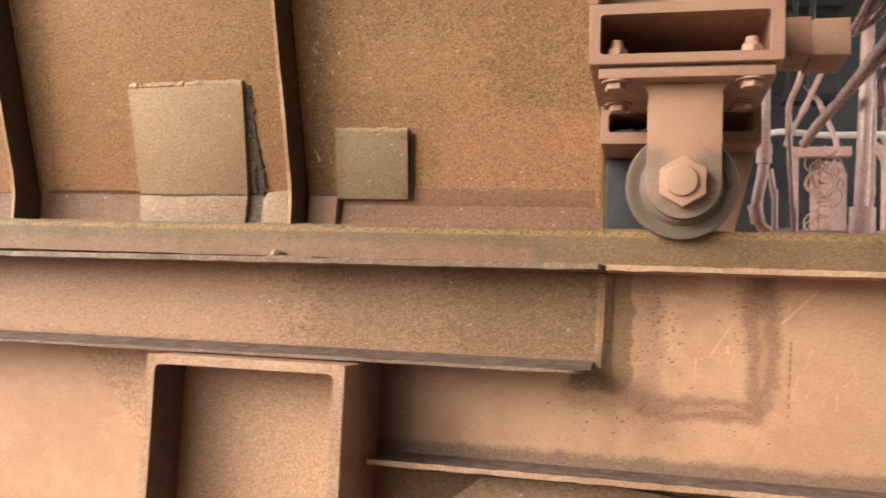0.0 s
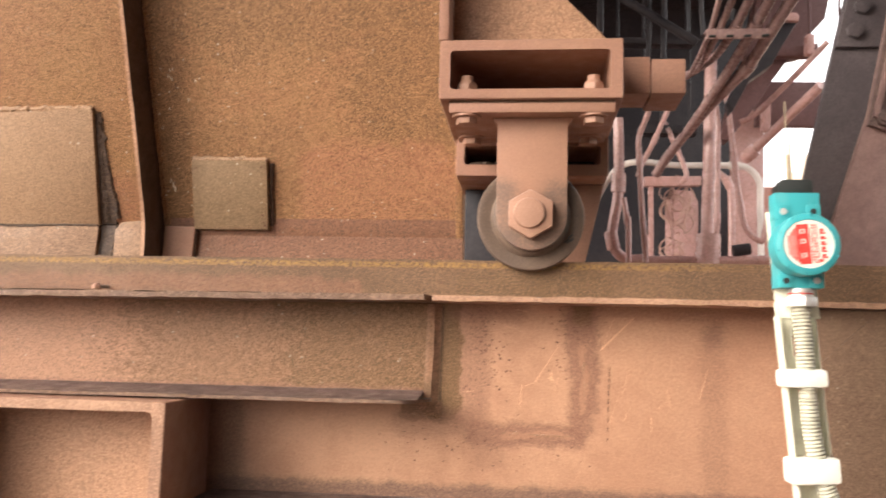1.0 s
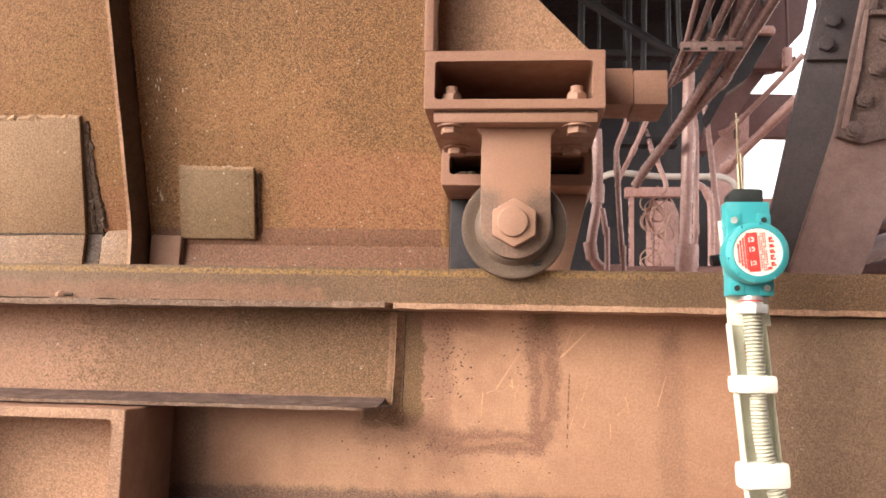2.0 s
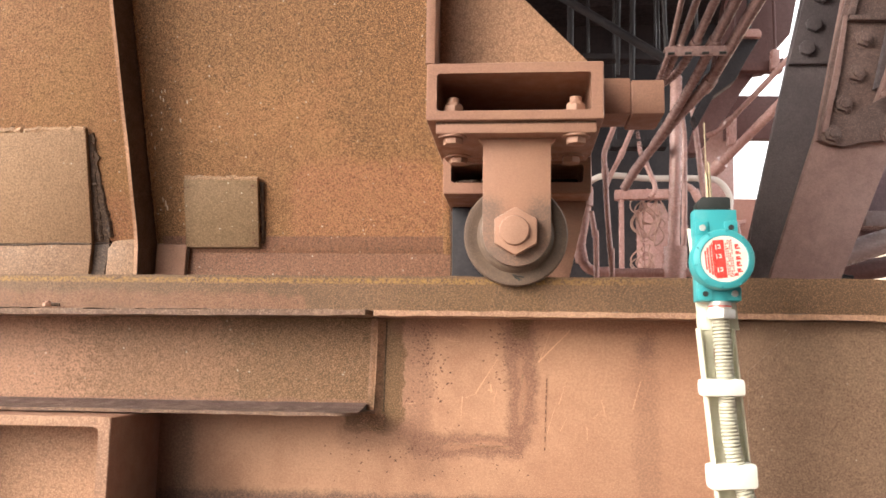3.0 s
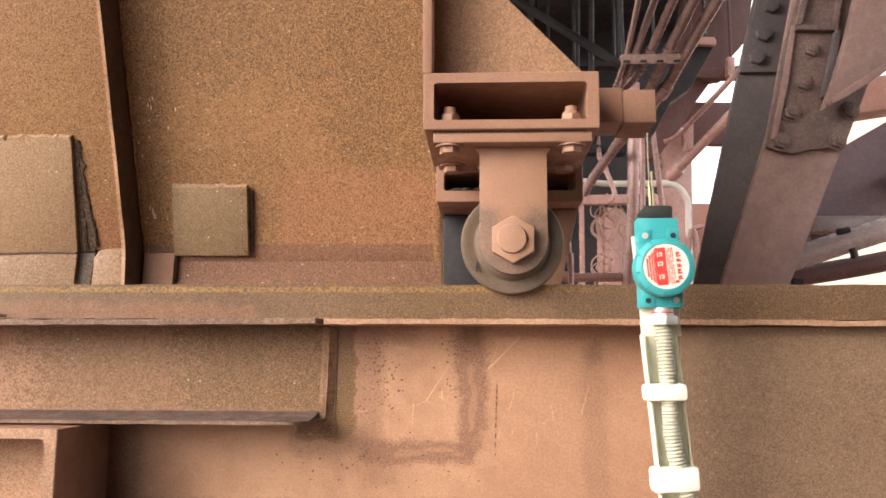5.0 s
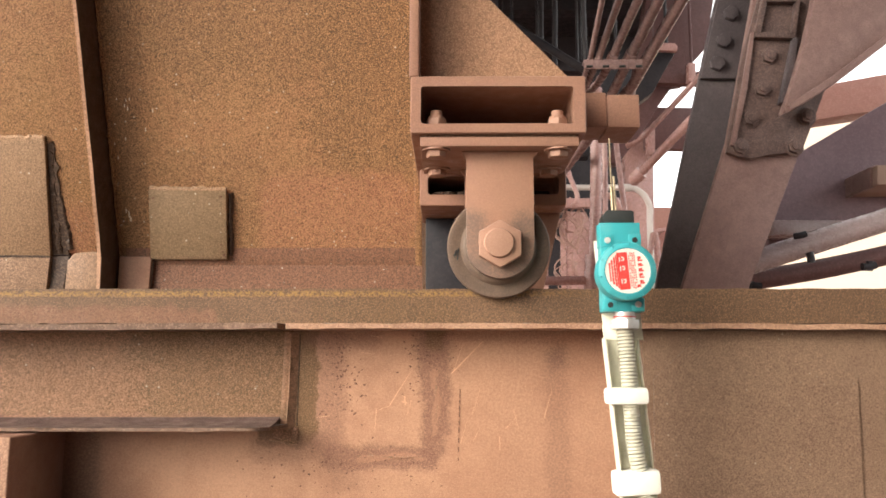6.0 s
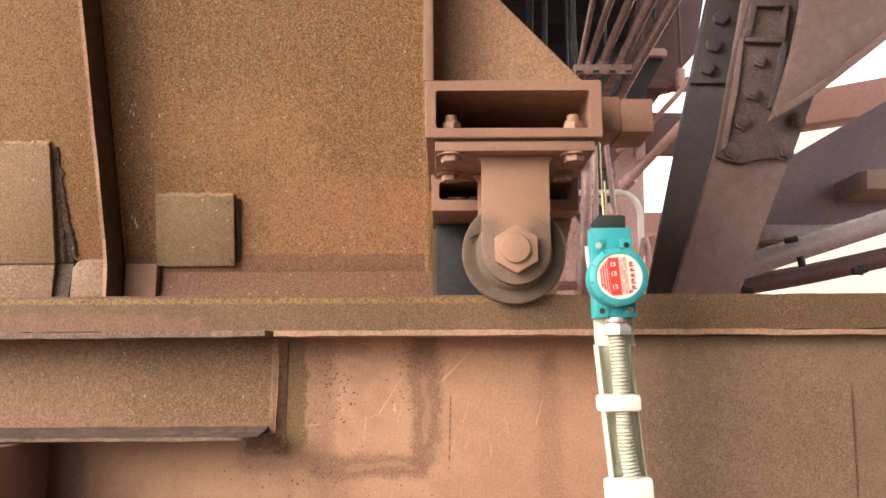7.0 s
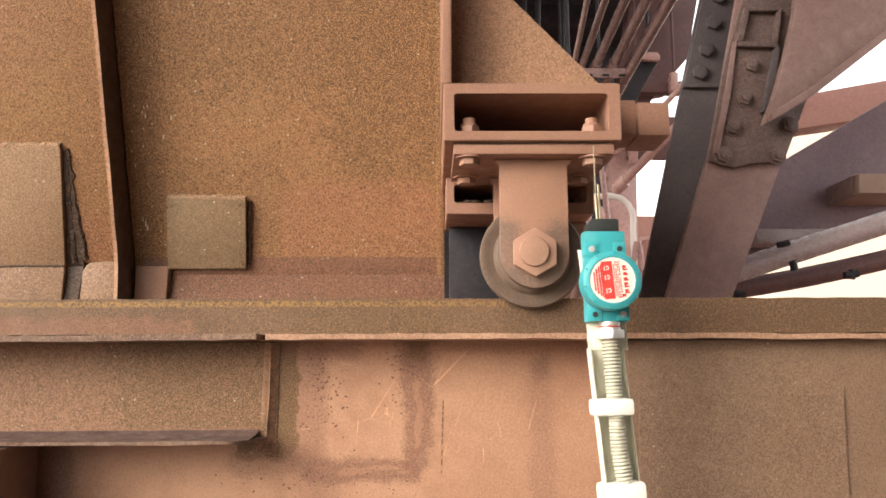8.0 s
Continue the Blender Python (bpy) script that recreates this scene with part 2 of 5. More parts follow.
LEG_SPLICE = steel("splice_grime", (0.115, 0.070, 0.058), (0.185, 0.108, 0.086), (0.05, 0.034, 0.030), cover=(0.36, 0.62), grain=110, grit=0.35, bump=0.6)
# The pink pipe colour, lowered for the shade under the roof.
PIPE_SHADE = steel("roof_conduit_shade", (0.25, 0.132, 0.108), (0.34, 0.19, 0.156), (0.08, 0.045, 0.038), grain=60, grit=0.2, bump=0.15, gloss=0.2)
FLANGE_TOP = steel("flange_top_dark", (0.105, 0.062, 0.050), (0.145, 0.086, 0.068), (0.06, 0.036, 0.030), grain=200, grit=0.45, bump=0.5)
TAN = plain("tan_dust", (0.36, 0.25, 0.20), 0.85, vary=0.4, scale=14)
TEAL = plain("teal_paint", (0.045, 0.355, 0.385), 0.42, vary=0.2, scale=40, dirt=(0.25, 0.42, 0.38), bump=0.12)
TEAL_DEEP = plain("teal_recess", (0.02, 0.26, 0.29), 0.6, vary=0.2, scale=60)
BLACK = plain("black_plastic", (0.022, 0.026, 0.025), 0.5, vary=0.2, scale=60, dirt=(0.1, 0.08, 0.06))
WHITE = plain("white_plate", (0.80, 0.76, 0.68), 0.5, vary=0.12, scale=60)
RED = plain("red_print", (0.62, 0.045, 0.035), 0.5, vary=0.15, scale=90, dirt=(0.7, 0.4, 0.35))
ZINC = plain("galvanised_steel", (0.80, 0.79, 0.64), 0.5, metal=0.1, vary=0.42, scale=22, dirt=(0.33, 0.27, 0.14))
CONDUIT = plain("conduit_plastic", (0.45, 0.44, 0.35), 0.5, vary=0.3, scale=30, dirt=(0.3, 0.24, 0.17))
TAPE = plain("white_tape", (0.84, 0.82, 0.74), 0.6, vary=0.08, scale=40)
BRIGHT = plain("zinc_nut", (0.72, 0.70, 0.66), 0.35, metal=0.4, vary=0.2, scale=60)
WIRE = plain("whisker_wire", (0.34, 0.27, 0.17), 0.4, metal=0.5, vary=0.3, scale=80)
CABLE = plain("old_cable", (0.47, 0.30, 0.25), 0.7, vary=0.4, scale=12)
GROUND = steel("ground_dust", (0.15, 0.08, 0.055), (0.19, 0.10, 0.07), (0.16, 0.09, 0.06), grain=40, grit=0.4, bump=0.5)
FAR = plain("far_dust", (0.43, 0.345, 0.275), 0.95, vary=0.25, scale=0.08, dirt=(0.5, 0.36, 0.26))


# ---- mesh tools ----
def box(bm, x0, x1, y0, y1, z0, z1):
    v = [bm.verts.new((x, y, z)) for z in (z0, z1) for x, y in ((x0, y0), (x1, y0), (x1, y1), (x0, y1))]
    for f in ((3, 2, 1, 0), (4, 5, 6, 7), (0, 1, 5, 4), (1, 2, 6, 5), (2, 3, 7, 6), (3, 0, 4, 7)):
        bm.faces.new([v[i] for i in f])
    return v


def prism(bm, outline, y0, y1):
    """A plate with an outline in x and z between two depths."""
    rings = [[bm.verts.new((x, y, z)) for x, z in outline] for y in (y0, y1)]
    bm.faces.new(rings[0])
    bm.faces.new(rings[1][::-1])
    for i in range(len(outline)):
        j = (i + 1) % len(outline)
        bm.faces.new((rings[0][j], rings[0][i], rings[1][i], rings[1][j]))


def sheared(bm, outline, front, thick):
    """The same on a leaning plane: front(z) gives the depth of its face."""
    rings = [[bm.verts.new((x, front(z) + dy, z)) for x, z in outline] for dy in (0, thick)]
    bm.faces.new(rings[0])
    bm.faces.new(rings[1][::-1])
    for i in range(len(outline)):
        j = (i + 1) % len(outline)
        bm.faces.new((rings[0][j], rings[0][i], rings[1][i], rings[1][j]))


def hollow(bm, x0, x1, z0, z1, y0, y1, left, right, low, high, r=0.009):
    """A hollow section with rounded inner and outer corners, open at both ends."""
    def loop(a, b, c, d, q):
        out = []
        for cx, cz, t0 in ((b - q, d - q, 0), (a + q, d - q, 90), (a + q, c + q, 180), (b - q, c + q, 270)):
            out += [(cx + q * math.cos(radians(t0 + k * 22.5)), cz + q * math.sin(radians(t0 + k * 22.5))) for k in range(5)]
        return out
    outer, inner = loop(x0, x1, z0, z1, 0.003), loop(x0 + left, x1 - right, z0 + low, z1 - high, r)
    rings = []
    for pts, y, e in ((outer, y0 + 0.0015, 0), (outer, y0, 1), (inner, y0, 0), (inner, y0 + 0.002, 0), (inner, y1, 0), (outer, y1, 0)):
        cx, cz = (x0 + x1) / 2, (z0 + z1) / 2
        rings.append([bm.verts.new((x + (0.0012 * e if x < cx else -0.0012 * e), y, z + (0.0012 * e if z < cz else -0.0012 * e))) for x, z in pts])
    for i in range(6):
        p, q = rings[i], rings[(i + 1) % 6]
        for k in range(20):
            m = (k + 1) % 20
            bm.faces.new((p[k], p[m], q[m], q[k]))


def rod(bm, a, b, r, seg=12, r2=None):
    a, b = Vector(a), Vector(b)
    m = Matrix.Translation((a + b) / 2) @ (b - a).to_track_quat("Z", "Y").to_matrix().to_4x4()
    bmesh.ops.create_cone(bm, cap_ends=True, segments=seg, radius1=r, radius2=r if r2 is None else r2, depth=(b - a).length, matrix=m)


def smooth_path(points, steps=6):
    """A rounded line through the points."""
    p = [Vector(q) for q in points]
    if len(p) < 3:
        return p
    p = [2 * p[0] - p[1], *p, 2 * p[-1] - p[-2]]
    out = []
    for i in range(1, len(p) - 2):
        for k in range(steps):
            t = k / steps
            out.append(0.5 * (2 * p[i] + (p[i + 1] - p[i - 1]) * t + (2 * p[i - 1] - 5 * p[i] + 4 * p[i + 1] - p[i + 2]) * t * t
                              + (3 * p[i] - p[i - 1] - 3 * p[i + 1] + p[i + 2]) * t ** 3))
    return out + [p[-2]]


def tube(bm, path, radius, seg=10):
    """A tube along a path; radius: a number, or a function of the length so far."""
    rings, side, gone = [], None, 0.0
    for i, q in enumerate(path):
        way = (path[min(i + 1, len(path) - 1)] - path[max(i - 1, 0)]).normalized()
        side = way.orthogonal().normalized() if side is None else (side - way * side.dot(way)).normalized()
        up = way.cross(side)
        gone += (q - path[i - 1]).length if i else 0.0
        r = radius(gone) if callable(radius) else radius
        rings.append([bm.verts.new(q + r * (math.cos(a) * side + math.sin(a) * up)) for a in (2 * math.pi * k / seg for k in range(seg))])
    for a, b in zip(rings, rings[1:]):
        for k in range(seg):
            bm.faces.new((a[k], a[(k + 1) % seg], b[(k + 1) % seg], b[k]))
    bm.faces.new(rings[0][::-1])
    bm.faces.new(rings[-1])


def lathe(bm, profile, seg=48):
    """A body turned round the y axis from rows of depth and radius."""
    rings = [[bm.verts.new((r * math.cos(a), y, r * math.sin(a))) for a in (2 * math.pi * k / seg for k in range(seg))] for y, r in profile]
    for a, b in zip(rings, rings[1:]):
        for k in range(seg):
            bm.faces.new((a[k], a[(k + 1) % seg], b[(k + 1) % seg], b[k]))
    bm.faces.new(rings[0][::-1])
    bm.faces.new(rings[-1])


def ragged(bm, x0, x1, y0, y1, z0, z1, step=0.012, wear=0.0012, seed=0.0, cut=0.0, tilt=0.0):
    """A long bar whose front edge is worn; cut: how far its right end is bevelled back."""
    n = max(2, int((x1 - x0) / step))
    rings = []
    for i in range(n + 1):
        x = x0 + (x1 - x0) * i / n
        k = [wear * noise.noise((x * 45, seed + j * 7.3, 0.5)) + 0.6 * wear * noise.noise((x * 160, seed + j * 3.1, 2.5)) for j in range(4)]
        back = max(0.0, 1 - (x1 - x) / cut) ** 2 * (y1 - y0) * 0.85 if cut else 0.0
        dz = tilt * x
        rings.append([bm.verts.new(v) for v in ((x, y0 + back + k[0], z0 + dz + k[1]), (x, y0 + back + k[2], z1 + dz + k[3]), (x, y1, z1 + dz), (x, y1, z0 + dz))])
    for a, b in zip(rings, rings[1:]):
        for j in range(4):
            bm.faces.new((a[j], a[(j + 1) % 4], b[(j + 1) % 4], b[j]))
    bm.faces.new(rings[0][::-1])
    bm.faces.new(rings[-1])


def bead(bm, path, r=0.004, seed=1.0):
    """A weld bead: an uneven rope along straight legs."""
    pts = []
    for a, b in zip(path, path[1:]):
        a, b = Vector(a), Vector(b)
        n = max(2, int((b - a).length / 0.004))
        pts += [a.lerp(b, i / n) for i in range(n)]
    pts.append(Vector(path[-1]))
    pts = [q + Vector((noise.noise(q * 90 + Vector((seed, 0, 0))), 0, noise.noise(q * 90 + Vector((0, seed, 0))))) * r * 0.5 for q in pts]
    tube(bm, pts, lambda s: r * (0.8 + 0.45 * noise.noise((s * 160, seed, 0))), 7)


def part(name, bm, material, parent=None, label="", bevel=0.0, flat=False):
    bmesh.ops.recalc_face_normals(bm, faces=bm.faces)
    if bevel:
        sharp = [e for e in bm.edges if len(e.link_faces) == 2 and e.calc_face_angle(0) > 0.6]
        bmesh.ops.bevel(bm, geom=sharp, offset=bevel, segments=2, affect="EDGES", profile=0.6, clamp_overlap=True)
    me = bpy.data.meshes.new(name)
    bm.to_mesh(me)
    bm.free()
    me.materials.append(material)
    if not flat:
        me.shade_smooth()
        me.set_sharp_from_angle(angle=radians(24 if bevel else 38))
    ob = new(name, me)
    ob.parent = parent
    return tagged(ob, label)


def thing(name, label, category, group="", kind=""):
    return tagged(new(name), label, category, group, kind)


def hexagon(bm, at, r, h, axis=(0, 0, 1), turn=0.0):
    """A hexagon head or nut with its foot at a point."""
    q = Vector(axis).to_track_quat("Z", "Y").to_matrix().to_4x4()
    m = Matrix.Translation(Vector(at) + Vector(axis) * h / 2) @ q @ pose(0, 0, 0, 0, 0, turn)
    bmesh.ops.create_cone(bm, cap_ends=True, segments=6, radius1=r, radius2=r, depth=h, matrix=m)


# ---- setting ----
bm = bmesh.new()
bmesh.ops.create_grid(bm, x_segments=12, y_segments=12, size=400)
for v in bm.verts:
    v.co.z = -1.55
tagged(part("ground", bm, GROUND), "reddish dusty ground below the machine", "ground", kind="structure")
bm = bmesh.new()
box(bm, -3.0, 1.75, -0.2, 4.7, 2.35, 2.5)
tagged(part("ceiling", bm, STEEL_DARK), "steel roof deck overhead with its shade painted in", "ceiling", kind="structure")
# Out of view: a deck and two walls added to cut the sky light.
bm = bmesh.new()
box(bm, -1.2, 4.2, -4.5, -0.25, 2.35, 2.5)
tagged(part("roof_blocker", bm, STEEL_DARK), "unseen dark deck added overhead to block sky light", "ceiling", kind="structure")
bm = bmesh.new()
box(bm, -0.6, 1.695, -4.6, -4.5, -1.55, 2.345)
tagged(part("front_blocker", bm, STEEL_DARK), "unseen dark wall added behind the camera to block light", "wall", kind="structure")
bm = bmesh.new()
box(bm, 1.7, 1.8, -4.5, -0.3, -1.55, 2.345)
tagged(part("side_blocker", bm, STEEL_DARK), "unseen dark wall added on the right to block light", "wall", kind="structure")
bm = bmesh.new()
rings = []
for i in range(41):
    x = 17 + i * 3.0
    top = 21.5 * min(1.0, i / 3) + 1.2 * noise.noise((x * 0.05, 0, 0)) + 0.5 * noise.noise((x * 0.2, 3, 0))
    rings.append([bm.verts.new((x, 60 + dy, z)) for dy, z in ((0, -1.6), (4, top * 0.5), (9, top), (30, top * 0.8), (40, -1.6))])
for a, b in zip(rings, rings[1:]):
    for j in range(4):
        bm.faces.new((a[j], b[j], b[j + 1], a[j + 1]))
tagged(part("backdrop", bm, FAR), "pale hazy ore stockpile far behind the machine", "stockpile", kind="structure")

# ---- rail girder ----
girder = thing("rail_girder", "dusty salmon steel girder carrying a worn rail", "girder")
bm = bmesh.new()
ragged(bm, -2.2, 3.0, -0.062, 0.02, 0.0035, 0.0555, 0.02, 0.0014, 4.0)
part("rail", bm, RAIL, girder, "brown worn rail with a yellow paint streak", 0.0)
bm = bmesh.new()
ragged(bm, 0.004, 0.722, -0.075, 0.0, -0.0045, 0.0034, 0.01, 0.0013, 9.0)
part("top_flange", bm, LIP, girder, "light dusty flange edge")
bm = bmesh.new()
ragged(bm, 0.7225, 3.0, -0.0735, 0.0, -0.0058, 0.0020, 0.01, 0.0012, 12.0)
part("top_flange", bm, LIP, girder, "light dusty flange edge")
bm = bmesh.new()
box(bm, -2.2, 3.0, 0.0, 0.014, -1.0, 0.03)
part("web", bm, WEB, girder, "salmon web plate with stains, scratches and weld marks")
bm = bmesh.new()
ragged(bm, -0.335, 3.0, -0.085, 0.0, -0.3020, -0.2940, 0.012, 0.0012, 21.0)
low = part("bottom_flange", bm, LIP, girder, "flange with a darker top and a light dusty edge")
low.data.materials.append(FLANGE_TOP)
for p in low.data.polygons:
    p.material_index = 1 if p.normal.z > 0.6 else 0
bm = bmesh.new()
prism(bm, [(-0.335, -0.7), (3.0, -0.7), (3.0, -0.302), (-0.335, -0.302)], -0.006, 0.0)
part("skirt_plate", bm, OLIVE_WEB, girder, "olive dusty plate below the flange")
bm = bmesh.new()
prism(bm, [(-0.17, -0.315), (0.02, -0.312), (0.30, -0.34), (0.3, -0.42), (-0.30, -0.42)], -0.03, -0.008)
part("lower_bracket", bm, SKIRT, girder, "rust brown bracket plate below the flange", 0.002)
bm = bmesh.new()
for k in range(190):
    x, z, rr = random.uniform(-0.75, 0.95), 0.006 + 0.030 * random.random() ** 1.5, random.uniform(0.0005, 0.0014)
    bmesh.ops.create_icosphere(bm, subdivisions=1, radius=rr, matrix=Matrix.Translation((x, -0.0622, z)) @ Matrix.Diagonal((random.uniform(0.9, 2.4), 0.5, 0.8, 1)))
tagged(part("rail_pit", bm, MARK, girder, "small dark rust pits on the rail"), kind="stuff")
# raised plate with cut corners, and the darker plate behind it
bm = bmesh.new()
prism(bm, [(0.535, -0.6), (3.0, -0.6), (3.0, -0.0062), (0.535, -0.0062)], -0.05, -0.002)
part("cheek_plate", bm, DARK_PLATE, girder, "dark olive-brown dusty cheek plate", flat=True)
bm = bmesh.new()
prism(bm, [(0.612, -0.021), (0.549, -0.0785), (0.546, -0.234), (0.590, -0.288), (0.80, -0.290), (0.848, -0.252), (0.851, -0.0797), (0.785, -0.019)], -0.0530, -0.0505)
part("doubler_plate", bm, DARK_PLATE, girder, "dark dusty plate with cut-off corners", flat=True)
# welds on the web
for k, path in enumerate((((0.0, -0.001, -0.176), (-0.03, -0.001, -0.170)), ((0.2245, 0.0012, -0.075), (0.2255, 0.0012, -0.150)), ((0.205, 0.0012, -0.1975), (0.135, 0.0012, -0.1965)), ((0.112, 0.0012, -0.1965), (0.095, 0.0012, -0.195)))):
    bm = bmesh.new()
    bead(bm, path, (0.0022, 0.0018, 0.0020, 0.0018)[k], 2.0 + k)
    part("weld_bead", bm, WELD, girder, "rough brown weld bead")
bm = bmesh.new()
for cx, cz, wx, wz, count, small, large in ((0.078, -0.055, 0.010, 0.020, 46, 0.0006, 0.0017), (0.092, -0.085, 0.014, 0.032, 44, 0.0006, 0.0018), (0.055, -0.10, 0.012, 0.05, 40, 0.0005, 0.0014),
                                          (0.190, -0.062, 0.009, 0.030, 44, 0.0005, 0.0015), (0.215, -0.035, 0.014, 0.012, 30, 0.0005, 0.0013), (0.256, -0.05, 0.010, 0.020, 12, 0.0005, 0.0011),
                                          (0.02, -0.215, 0.060, 0.022, 60, 0.0005, 0.0016), (0.15, -0.21, 0.045, 0.020, 34, 0.0005, 0.0013)):
    for k in range(count):
        x, z, rr = random.gauss(cx, wx), min(-0.012, random.gauss(cz, wz)), random.uniform(small, large)
        bmesh.ops.create_icosphere(bm, subdivisions=1, radius=rr, matrix=Matrix.Translation((x, 0, z)) @ Matrix.Rotation(random.uniform(-1, 1), 4, "Y") @ Matrix.Diagonal((random.uniform(0.8, 2.1), 0.35, 0.9, 1)))
tagged(part("rust_pit", bm, MARK, girder, "small dark rust pits"), kind="stuff")
bm = bmesh.new()
for k, z in enumerate((-0.096, -0.105, -0.113, -0.124, -0.133, -0.145, -0.157, -0.172, -0.186, -0.199)):
    x = 0.2624 - 0.00035 * k
    box(bm, x - 0.0008, x + 0.0008, -0.0008, 0.001, z - 0.0035, z + random.uniform(0.001, 0.005))
tagged(part("dash_mark", bm, MARK, girder, "row of dark scribed dashes"), kind="stuff")
bm = bmesh.new()
for x, z, w, h in ((0.222, -0.098, 0.006, 0.012), (0.150, -0.1985, 0.04, 0.003), (0.118, -0.197, 0.012, 0.004), (0.226, -0.125, 0.004, 0.007)):
    prism(bm, [(x, z), (x + w * 0.6, z - h * 0.1), (x + w, z + h * 0.5), (x + w * 0.4, z + h)], -0.0016, 0.001)
tagged(part("bare_spot", bm, WELD, girder, "bare weld spots on the web"), kind="stuff")
bm = bmesh.new()
for (x0, z0), (x1, z1), w in (((0.1531, -0.1193), (0.1880, -0.0642), 0.0011),
                              ((0.2492, -0.0701), (0.2988, -0.0202), 0.0017),
                              ((0.2531, -0.0642), (0.2682, -0.0213), 0.0007),
                              ((0.1333, -0.1241), (0.1311, -0.1572), 0.0009),
                              ((0.1387, -0.1252), (0.1531, -0.1204), 0.0008),
                              ((0.1729, -0.1131), (0.1815, -0.1157), 0.0016),
                              ((0.1765, -0.1047), (0.1779, -0.1179), 0.0018),
                              ((0.3226, -0.1664), (0.3233, -0.1891), 0.0008),
                              ((0.1081, -0.0378), (0.1297, -0.0407), 0.0006),
                              ((0.2808, -0.1333), (0.2934, -0.0929), 0.0005),
                              ((0.2628, -0.1774), (0.2736, -0.1407), 0.0005),
                              ((0.0613, -0.1351), (0.0415, -0.1377), 0.0007),
                              ((0.1873, -0.1113), (0.1808, -0.1333), 0.0006),
                              ((0.3916, -0.1382), (0.4046, -0.0938), 0.0007), ((0.3445, -0.1255), (0.3520, -0.1540), 0.0006), ((0.3321, -0.1540), (0.3495, -0.1363), 0.0005), ((0.2826, -0.1730), (0.2919, -0.1540), 0.0005), ((0.1401, -0.0147), (0.1215, -0.0115), 0.0006)):
    dx, dz = Vector((x1 - x0, z1 - z0)).normalized() * w * 0.6
    prism(bm, [(x0 - dz, z0 + dx), (x0 + dz, z0 - dx), (x1 + dz * 0.4, z1 - dx * 0.4), (x1 - dz * 0.4, z1 + dx * 0.4)], -0.0003, 0.001)
tagged(part("scratch", bm, SCRATCH, girder, "pale scratches through the paint"), kind="stuff")

# ---- channel welded under the rail ----
channel = thing("channel_beam", "dusty olive-brown steel channel under the rail", "channel")
bm = bmesh.new()
ragged(bm, -2.2, 0.0032, -0.086, -0.016, -0.0050, 0.0036, 0.010, 0.0011, 31.0, 0.006, 0.0055)
part("upper_flange", bm, LIP_DARK, channel, "rough dark flange edge")
bm = bmesh.new()
ragged(bm, -2.2, 0.000, -0.096, -0.016, -0.1515, -0.1465, 0.008, 0.0009, 37.0, 0.04, 0.0012)
low = part("lower_flange", bm, LIP_DARK, channel, "flange with a darker top and a bare worn edge")
low.data.materials.append(FLANGE_TOP)
for p in low.data.polygons:
    p.material_index = 1 if p.normal.z > 0.6 else 0
bm = bmesh.new()
rows_ = []
for i in range(56):
    x = -2.19 + 2.176 * i / 55
    k = 0.0007 * noise.noise((x * 25, 6.1, 0)) + 0.0004 * noise.noise((x * 110, 2.1, 0))
    rows_.append([bm.verts.new((x, y, z + 0.0012 * x)) for y, z in ((-0.088, -0.1463), (-0.050, -0.1440 + k), (-0.022, -0.1405 + k), (-0.0092, -0.1365 + k), (-0.0092, -0.1463))])
for a, b in zip(rows_, rows_[1:]):
    for j in range(5):
        bm.faces.new((a[j], a[(j + 1) % 5], b[(j + 1) % 5], b[j]))
bm.faces.new(rows_[0][::-1])
bm.faces.new(rows_[-1])
part("flange_root", bm, FLANGE_TOP, channel, "tapered dark flange root")
bm = bmesh.new()
prism(bm, [(-2.2, -0.1510), (-0.006, -0.1510), (-0.002, -0.006), (-2.2, -0.006)], -0.0090, -0.001)
part("channel_web", bm, OLIVE_WEB, channel, "grainy olive dust on the channel web")
bm = bmesh.new()
rows_ = []
for i in range(37):
    z = -0.1565 + 0.1500 * i / 36
    x = -0.0055 + 0.0040 * i / 36
    foot = x + 0.009 + 0.002 * noise.noise((z * 55, 3.1, 0)) + 0.002 * noise.noise((z * 160, 1.0, 0))
    hump = 0.0012 * noise.noise((z * 90, 7.0, 0))
    rows_.append([bm.verts.new(v) for v in ((x - 0.008, -0.0094, z), (x, -0.0094 + hump, z), (x + 0.005, -0.0066 + hump, z), (foot + 0.004, -0.0005, z), (foot + 0.004, 0.003, z), (x - 0.008, 0.003, z))])
for a, b in zip(rows_, rows_[1:]):
    for j in range(6):
        bm.faces.new((a[j], a[(j + 1) % 6], b[(j + 1) % 6], b[j]))
bm.faces.new(rows_[0][::-1])
bm.faces.new(rows_[-1])
part("fillet_weld", bm, WELD, channel, "dusty fillet weld at the channel's end")
bm = bmesh.new()
bead(bm, [(-0.0035, -0.0090, -0.145), (-0.0005, -0.0088, -0.085), (0.0005, -0.0088, -0.010)], 0.0017, 41.0)
part("crust_line", bm, WELD, channel, "pale crusted line along the channel's end")
bm = bmesh.new()
bead(bm, [(0.0110, -0.0004, -0.150), (0.0120, -0.0004, -0.080), (0.0130, -0.0004, -0.010)], 0.0010, 43.0)
part("end_crack", bm, CRUST, channel, "dark crack beside the fillet weld")
bm = bmesh.new()
prism(bm, [(-0.026, -0.1525), (0.0135, -0.1525), (0.0140, -0.168), (0.0120, -0.1775), (-0.002, -0.1785), (-0.010, -0.1755), (-0.014, -0.1690), (-0.024, -0.1660)], -0.0022, -0.0003)
part("end_weld", bm, OLIVE_WEB, channel, "crusted weld scale at the channel's end", 0.0008)
bm = bmesh.new()
